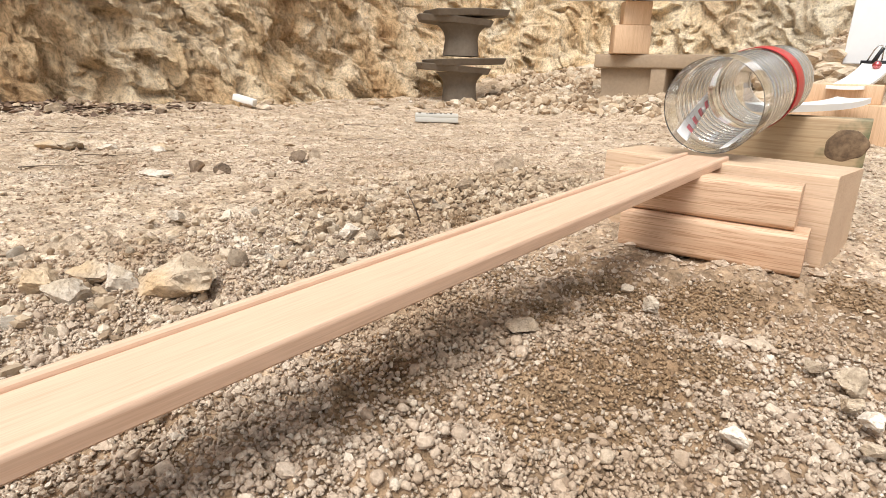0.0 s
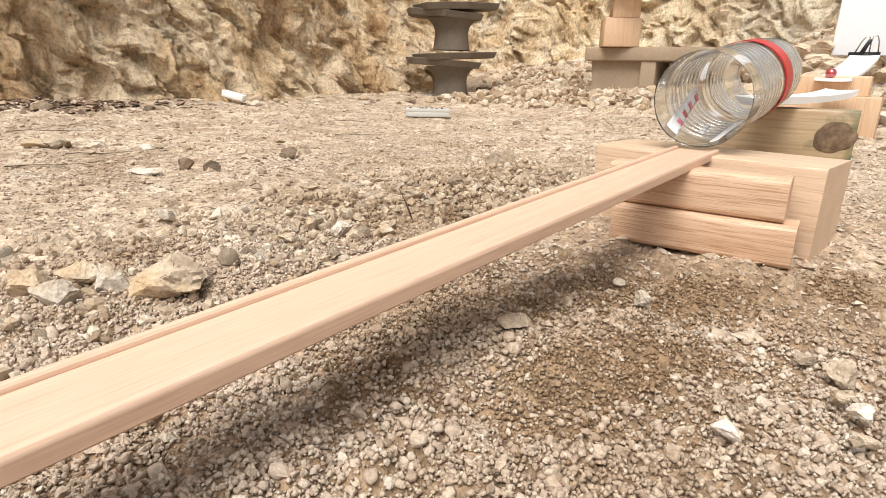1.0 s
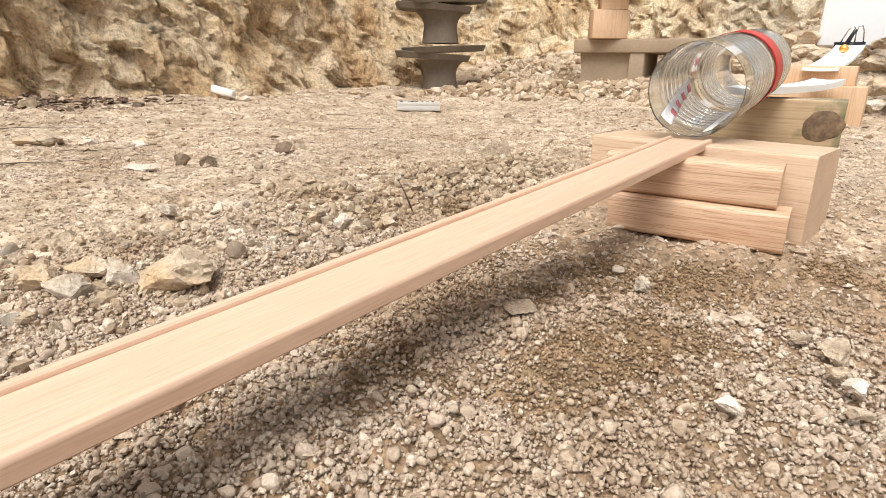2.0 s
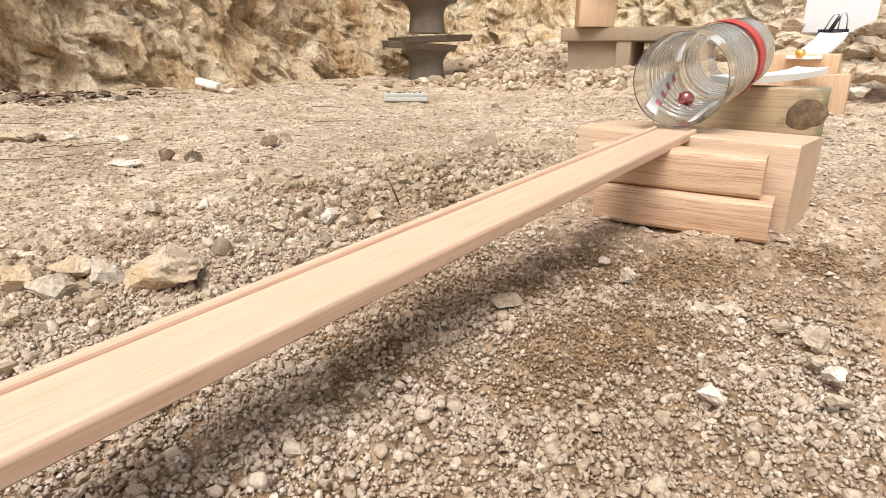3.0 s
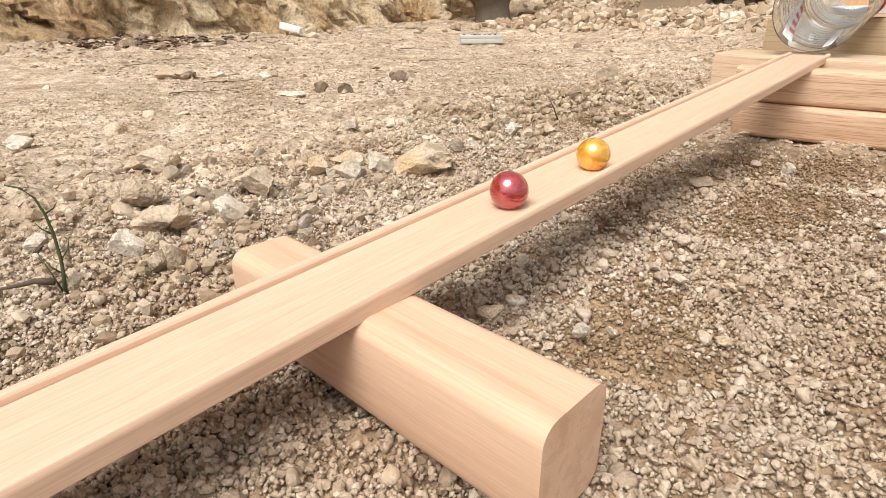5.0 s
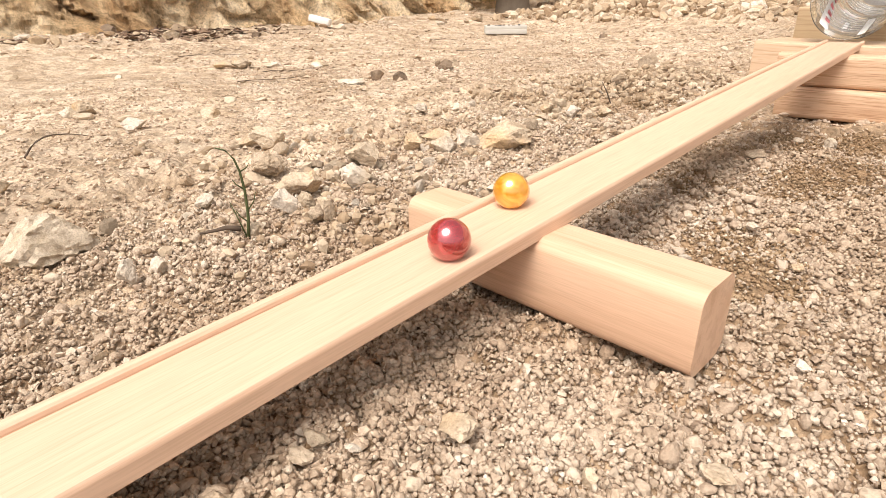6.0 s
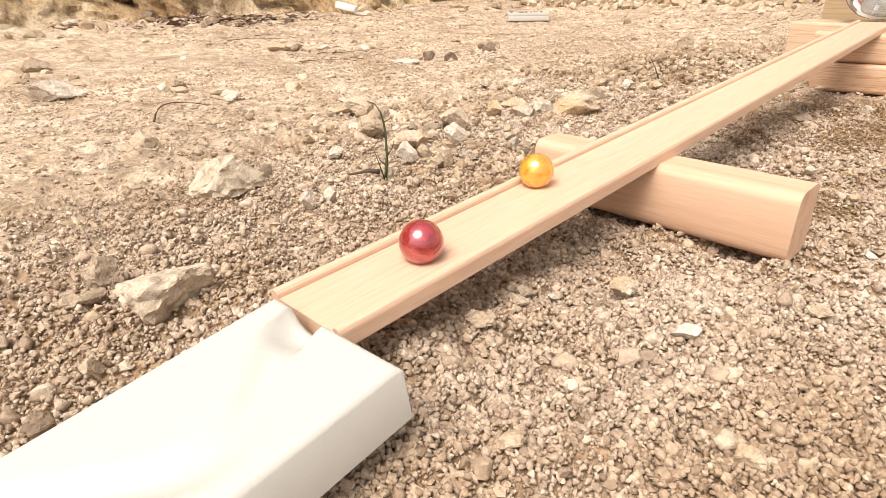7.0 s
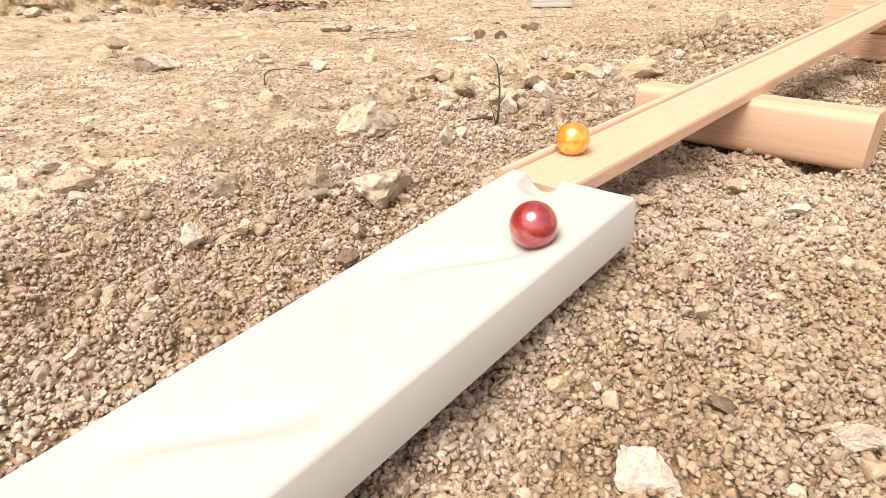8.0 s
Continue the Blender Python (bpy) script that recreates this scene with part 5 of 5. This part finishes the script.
    rock(-0.136, 0.029, 0.0053, 0.0043, 0.0047, 26, 82, WHITE_STONE, label="small whitish broken stone on loose gravel")
    rock(-0.125, 0.038, 0.0036, 0.0029, 0.0034, 23, 83, WHITE_STONE, label="small whitish broken stone on loose gravel")
    rock(-0.15, -0.007, 0.0043, 0.0034, 0.0043, 35, 84, STONE, label="small pale tan broken stone on loose gravel")
    rock(-0.181, 0.017, 0.0075, 0.0060, 0.0044, 38, 85, CLOD, label="flat grey-brown clod of soil on loose gravel")
    rock(-0.117, 0.116, 0.0056, 0.0045, 0.0032, 15, 86, WHITE_STONE, label="small flat whitish broken stone on loose gravel")
    rock(-0.08, 0.063, 0.0039, 0.0032, 0.0029, 10, 87, STONE, label="small pale tan broken stone on loose gravel")
    rock(-0.092, 0.123, 0.0042, 0.0034, 0.0029, 10, 88, STONE, label="small pale tan broken stone on loose gravel")
    rock(-0.024, 0.265, 0.0080, 0.0066, 0.0068, -2, 89, WHITE_STONE, label="whitish broken stone on loose gravel")
    rock(-0.042, 0.05, 0.0037, 0.0029, 0.0021, 0, 90, STONE, label="small pale tan broken stone on loose gravel")
    rock(-0.16, 0.301, 0.0141, 0.0113, 0.0082, 14, 91, CLOD, label="flat grey-brown clod of soil on loose gravel")
    rock(0.019, 0.363, 0.0093, 0.0074, 0.0104, -3, 92, STONE, label="pale tan broken stone on loose gravel")
    rock(0.018, 0.335, 0.0068, 0.0055, 0.0045, -3, 93, STONE, label="pale tan broken stone on loose gravel")
    rock(0.028, 0.322, 0.0073, 0.0059, 0.0055, -5, 94, WHITE_STONE, label="whitish broken stone on loose gravel")
    rock(0.029, 0.295, 0.0060, 0.0048, 0.0042, -6, 95, STONE, label="small pale tan broken stone on loose gravel")
    rock(-0.001, 0.372, 0.0071, 0.0056, 0.0041, 0, 96, CLOD, label="flat grey-brown clod of soil on loose gravel")
    rock(-0.424, 0.376, 0.0128, 0.0102, 0.0087, 48, 97, STONE, label="pale tan broken stone on loose gravel")
    rock(-0.388, 0.38, 0.0112, 0.0090, 0.0079, 46, 98, WHITE_STONE, label="whitish broken stone on loose gravel")
    rock(-0.358, 0.409, 0.0103, 0.0081, 0.0082, 41, 99, STONE, label="pale tan broken stone on loose gravel")
    rock(-0.855, 0.702, 0.0206, 0.0165, 0.0150, 51, 100, DARK_STONE, label="large dark brown stone on the dusty floor")
    rock(-0.872, 0.76, 0.0159, 0.0128, 0.0162, 49, 101, CLOD, label="grey-brown clod of soil on the dusty floor")
    rock(-1.152, 0.608, 0.0212, 0.0170, 0.0123, 62, 102, STONE, label="large flat pale tan broken stone on the dusty floor")
    rock(-1.294, 0.496, 0.0329, 0.0262, 0.0190, 69, 103, STONE, label="large flat pale tan broken stone on the dusty floor")
    rock(-0.594, 0.32, 0.0134, 0.0107, 0.0077, 62, 104, WHITE_STONE, label="flat whitish broken stone on the dusty floor")
    rock(-0.511, 0.271, 0.0088, 0.0070, 0.0051, 62, 105, STONE, label="flat pale tan broken stone on loose gravel")
    rock(-0.429, 0.737, 0.0198, 0.0159, 0.0197, 30, 106, CLOD, label="large grey-brown clod of soil on loose gravel")
    rock(-0.452, 0.571, 0.0150, 0.0120, 0.0091, 38, 107, CLOD, label="grey-brown clod of soil on loose gravel")
    rock(-0.357, 0.675, 0.0131, 0.0105, 0.0098, 28, 108, CLOD, label="grey-brown clod of soil on loose gravel")
    # stones at the foot of the cliff
    rnd = random.Random(12)
    for i in range(26):
        x, y = -2.42 + rnd.uniform(-0.12, 0.25), 0.1 + 3.0 * i / 26 + rnd.uniform(-0.05, 0.05)
        s = rnd.uniform(0.012, 0.036)
        rock(x, y, s * 1.4, s, s * 0.7, rnd.uniform(0, 180), 100 + i, rnd.choice((STONE, OCHRE, WHITE_STONE, DARK_STONE)), label="broken stone lying at the foot of the cliff")
    for i in range(34):
        x, y = rnd.uniform(-2.1, -0.5), rnd.uniform(3.0, 3.9)
        s = rnd.uniform(0.02, 0.05)
        rock(x, y, s * 1.3, s, s * 0.75, rnd.uniform(0, 180), 140 + i, rnd.choice((STONE, OCHRE, WHITE_STONE, STONE)), label="broken stone lying at the foot of the cliff")
    # the heap of stones round the white board
    def pile(x, y, z, s, rz, seed, mat):
        rock(x, y, s * 1.35, s, s * 0.72, rz, seed, mat, z=z - s * 0.35, sink=0.0, label="tan blocky stone in a rough pile")
    pile(0.060, 1.92, 0.235, 0.036, 10, 201, STONE)
    pile(0.110, 1.96, 0.240, 0.045, 60, 202, OCHRE)
    pile(0.040, 1.93, 0.180, 0.040, 25, 203, STONE)
    pile(0.098, 1.90, 0.180, 0.044, 80, 204, STONE)
    pile(0.060, 1.90, 0.125, 0.042, 140, 205, STONE)
    pile(0.120, 1.86, 0.120, 0.044, 30, 206, OCHRE)
    pile(0.165, 1.90, 0.165, 0.050, 0, 207, STONE)
    pile(0.170, 1.94, 0.230, 0.045, 50, 208, STONE)
    pile(0.055, 1.84, 0.080, 0.026, 15, 209, WHITE_STONE)
    pile(-0.140, 2.10, 0.225, 0.033, 20, 210, STONE)
    pile(-0.175, 2.05, 0.195, 0.032, 70, 211, STONE)
    pile(-0.095, 2.06, 0.205, 0.034, 5, 212, STONE)
    pile(-0.128, 2.16, 0.262, 0.032, 45, 213, OCHRE)
    pile(-0.185, 2.16, 0.250, 0.036, 95, 214, STONE)
    pile(-0.120, 2.00, 0.165, 0.036, 25, 215, STONE)
    pile(-0.060, 1.98, 0.180, 0.036, 115, 216, STONE)
    pile(-0.200, 2.00, 0.150, 0.040, 65, 217, OCHRE)
    pile(-0.005, 2.00, 0.180, 0.036, 35, 218, STONE)
    for row in range(3):
        for i in range(10):
            x = -0.32 + 0.10 * i + rnd.uniform(-0.03, 0.03)
            y = 2.30 + 0.13 * row + rnd.uniform(-0.03, 0.03)
            s = rnd.uniform(0.04, 0.07)
            rock(x, y, s * 1.25, s, s * 0.75, rnd.uniform(0, 180), 230 + row * 20 + i, rnd.choice((STONE, OCHRE, STONE)), z=gz(x, y) + 0.02 + 0.03 * row, label="tan blocky stone in a rough pile", sink=0.3)


def build_twigs():
    def stem(name, pts, r, mat, label, category):
        bm = bmesh.new()
        tube(bm, pts, r, 6, 0.35)
        tagged(part(name, bm, mat), label, category)
    z = gz(-0.400, -0.10)
    bm = bmesh.new()
    stalk = [(-0.4000, -0.1009, z - 0.005), (-0.3996, -0.0990, z + 0.008), (-0.3992, -0.0983, z + 0.0165), (-0.3993, -0.0981, z + 0.032), (-0.3998, -0.0992, z + 0.0447), (-0.4006, -0.1016, z + 0.0542), (-0.4020, -0.1062, z + 0.0609), (-0.4038, -0.1122, z + 0.0637)]
    tube(bm, stalk, 0.0013, 6, 0.35)
    for i, up in ((1, 0.010), (2, 0.013), (3, 0.008), (4, 0.006)):
        x, y, h = stalk[i]
        side = -1 if i % 2 else 1
        tube(bm, [(x, y, h), (x + 0.003 * side, y + 0.004 * side, h + 0.5 * up), (x + 0.0036 * side, y + 0.006 * side, h + up)], 0.0006, 5, 0.4)
    tagged(part("plant_stem", bm, GREEN), "thin branching green and brown weed in gravel", "plant")
    stem("plant_stem", [(-0.4002, -0.1012, z - 0.004), (-0.4030, -0.1040, z + 0.010), (-0.4060, -0.1070, z + 0.024)], 0.0007, GREEN, "short thin brown weed shoot in gravel", "plant")
    stem("twig", [(-0.4040, -0.1030, z + 0.003), (-0.4100, -0.1110, z + 0.005), (-0.4134, -0.1171, z + 0.004), (-0.4174, -0.1269, z + 0.004)], 0.0022, TWIG, "short dark twig at the foot of a weed", "twig")
    for i in range(9):
        rnd = random.Random(50 + i)
        x, y, a, ln = rnd.uniform(-2.3, -1.0), rnd.uniform(0.3, 1.7), rnd.uniform(0.3, 1.3), rnd.uniform(0.05, 0.2)
        pts = []
        for k in range(6):
            q = ln * (k / 5 - 0.5)
            xx, yy = x + q * math.cos(a) + rnd.uniform(-1, 1) * 0.010, y + q * math.sin(a) + rnd.uniform(-1, 1) * 0.010
            pts.append((xx, yy, gz(xx, yy) + 0.004 + 0.003 * rnd.random()))
        stem("twig", pts, 0.0010, TWIG, "thin dark twig lying on dusty ground", "twig")
    z = gz(-0.375, 0.475)
    stem("twig", [(-0.375, 0.475, z), (-0.384, 0.472, z + 0.022), (-0.392, 0.47, z + 0.036)], 0.0012, TWIG, "thin dark twig sticking out of the gravel", "twig")
    stem("twig", [(-0.755 - 0.035 * math.sin(3.0 * t), -0.125 + 0.07 * t, gz(-0.76, -0.10) + 0.003 + 0.028 * t * (1.3 - t)) for t in (0, 0.15, 0.3, 0.45, 0.6, 0.75, 0.9, 1.0)], 0.0012, TWIG, "bent dark twig on dusty ground", "twig")


build_ground()
build_cliff()
build_gravel()
build_litter()
build_rail()
build_supports()
_bottle = build_bottle()
build_label(*_bottle)
build_upper_run()
build_slab()
red_marble = marble("marble", RED_PEARL, "glossy red pearl marble rolling down the run")
yellow_marble = marble("marble", YELLOW_PEARL, "glossy yellow pearl marble rolling down the run")
build_background_things()
build_rocks()
build_twigs()


# ---- what moves ----
def motions():
    walk(red_marble, [
        (0.00, pose(-0.0230, 1.8000, 0.2235, 0, 0, 5)),
        (0.40, pose(-0.0460, 1.6600, 0.1995, 70, 0, 5)),
        (0.70, pose(-0.0560, 1.5300, 0.1835, 140, 0, 5)),
        (1.00, pose(-0.0680, 1.4500, 0.1785, 210, 0, 5)),
        (1.10, pose(-0.0730, 1.4300, 0.1755, 280, 0, 5)),
        (1.20, pose(-0.0770, 1.3850, 0.1585, 350, 0, 5)),
        (1.30, pose(-0.0800, 1.3500, 0.1520, 60, 0, 5)),
        (1.80, pose(-0.0980, 1.1800, 0.1450, 130, 0, 5)),
        (2.20, pose(-0.1420, 1.0200, 0.1440, 200, 0, 5)),
        (2.30, pose(-0.1500, 0.9900, 0.1485, 270, 0, 5)),
        (2.40, pose(-0.1455, 0.9680, 0.1385, 340, 0, 5)),
        (2.55, pose(-0.1080, 0.9400, 0.1310, 50, 0, 5)),
        (2.70, pose(-0.1220, 0.8850, 0.1220, 120, 0, 5)),
        (2.80, pose(-0.1265, 0.8250, 0.1160, 190, 0, 5)),
        (2.90, pose(-0.1430, 0.7980, 0.1145, 260, 0, 5)),
        (3.00, pose(-0.1510, 0.7670, 0.1135, 330, 0, 5)),
        (3.10, pose(-0.1510, 0.7380, 0.1110, 40, 0, 5)),
        (3.30, pose(-0.1350, 0.6550, 0.0990, 110, 0, 5)),
        (3.50, pose(-0.1392, 0.6025, 0.0918, 180, 0, 5)),
        (3.70, pose(-0.1519, 0.5198, 0.0874, 250, 0, 5)),
        (3.90, pose(-0.1588, 0.4576, 0.0841, 320, 0, 5)),
        (4.00, pose(-0.1581, 0.4203, 0.0821, 30, 0, 5)),
        (4.20, pose(-0.1581, 0.3329, 0.0775, 100, 0, 5)),
        (4.40, pose(-0.1640, 0.2669, 0.0740, 170, 0, 5)),
        (4.50, pose(-0.1671, 0.2320, 0.0722, 240, 0, 5)),
        (4.60, pose(-0.1742, 0.1973, 0.0703, 310, 0, 5)),
        (4.80, pose(-0.1837, 0.1228, 0.0663, 20, 0, 5)),
        (5.00, pose(-0.1874, 0.0398, 0.0620, 90, 0, 5)),
        (5.20, pose(-0.1877, -0.0081, 0.0595, 160, 0, 5)),
        (5.30, pose(-0.1890, -0.0205, 0.0588, 175, 0, 5)),
        (5.80, pose(-0.1970, -0.0930, 0.0550, 210, 0, 5)),
        (6.30, pose(-0.2054, -0.1664, 0.0510, 230, 0, 5)),
        (6.50, pose(-0.2093, -0.1978, 0.0494, 300, 0, 5)),
        (6.80, pose(-0.2114, -0.2438, 0.0469, 10, 0, 5)),
        (7.00, pose(-0.2170, -0.2625, 0.0459, 80, 0, 5)),
        (7.10, pose(-0.2183, -0.2759, 0.0452, 150, 0, 5)),
        (7.30, pose(-0.2209, -0.3053, 0.0436, 220, 0, 5)),
        (7.40, pose(-0.2196, -0.3172, 0.0452, 290, 0, 5)),
        (7.50, pose(-0.2177, -0.3284, 0.0457, 358, 0, 5)),
        (7.80, pose(-0.2020, -0.3565, 0.0448, 68, 0, 5)),
        (8.00, pose(-0.1873, -0.3839, 0.0411, 138, 0, 5)),
    ])
    walk(yellow_marble, [
        (0.00, pose(0.0300, 2.1100, 0.8005, 0, 0, 5)),
        (1.25, pose(0.0150, 2.0850, 0.4605, 70, 0, 5)),
        (1.45, pose(0.0000, 2.0600, 0.3205, 140, 0, 5)),
        (1.60, pose(-0.0050, 1.9800, 0.2525, 210, 0, 5)),
        (1.80, pose(-0.0200, 1.8200, 0.2265, 280, 0, 5)),
        (2.30, pose(-0.0470, 1.6400, 0.1995, 350, 0, 5)),
        (2.50, pose(-0.0530, 1.6000, 0.1950, 60, 0, 5)),
        (2.80, pose(-0.0595, 1.4700, 0.1790, 130, 0, 5)),
        (3.00, pose(-0.0690, 1.4300, 0.1735, 200, 0, 5)),
        (3.10, pose(-0.0780, 1.3850, 0.1615, 270, 0, 5)),
        (3.30, pose(-0.0890, 1.2800, 0.1490, 340, 0, 5)),
        (3.50, pose(-0.0935, 1.1550, 0.1445, 50, 0, 5)),
        (3.70, pose(-0.0940, 0.9950, 0.1410, 120, 0, 5)),
        (3.90, pose(-0.1090, 0.9850, 0.1370, 190, 0, 5)),
        (4.10, pose(-0.1435, 0.9650, 0.1360, 260, 0, 5)),
        (4.30, pose(-0.1490, 0.7580, 0.1120, 330, 0, 5)),
        (4.40, pose(-0.1370, 0.6550, 0.0990, 40, 0, 5)),
        (4.50, pose(-0.1466, 0.5498, 0.0890, 110, 0, 5)),
        (4.60, pose(-0.1500, 0.4799, 0.0853, 180, 0, 5)),
        (4.80, pose(-0.1695, 0.3129, 0.0764, 250, 0, 5)),
        (5.00, pose(-0.1772, 0.1183, 0.0661, 320, 0, 5)),
        (5.20, pose(-0.1880, 0.0276, 0.0614, 30, 0, 5)),
        (5.30, pose(-0.1905, 0.0085, 0.0604, 45, 0, 5)),
        (5.80, pose(-0.2035, -0.0395, 0.0578, 75, 0, 5)),
        (6.30, pose(-0.2149, -0.0878, 0.0552, 100, 0, 5)),
        (6.50, pose(-0.2165, -0.1112, 0.0539, 170, 0, 5)),
        (7.00, pose(-0.2207, -0.1586, 0.0514, 240, 0, 5)),
        (7.50, pose(-0.2257, -0.2140, 0.0484, 310, 0, 5)),
        (8.00, pose(-0.2299, -0.2705, 0.0454, 20, 0, 5)),
    ])


motions()
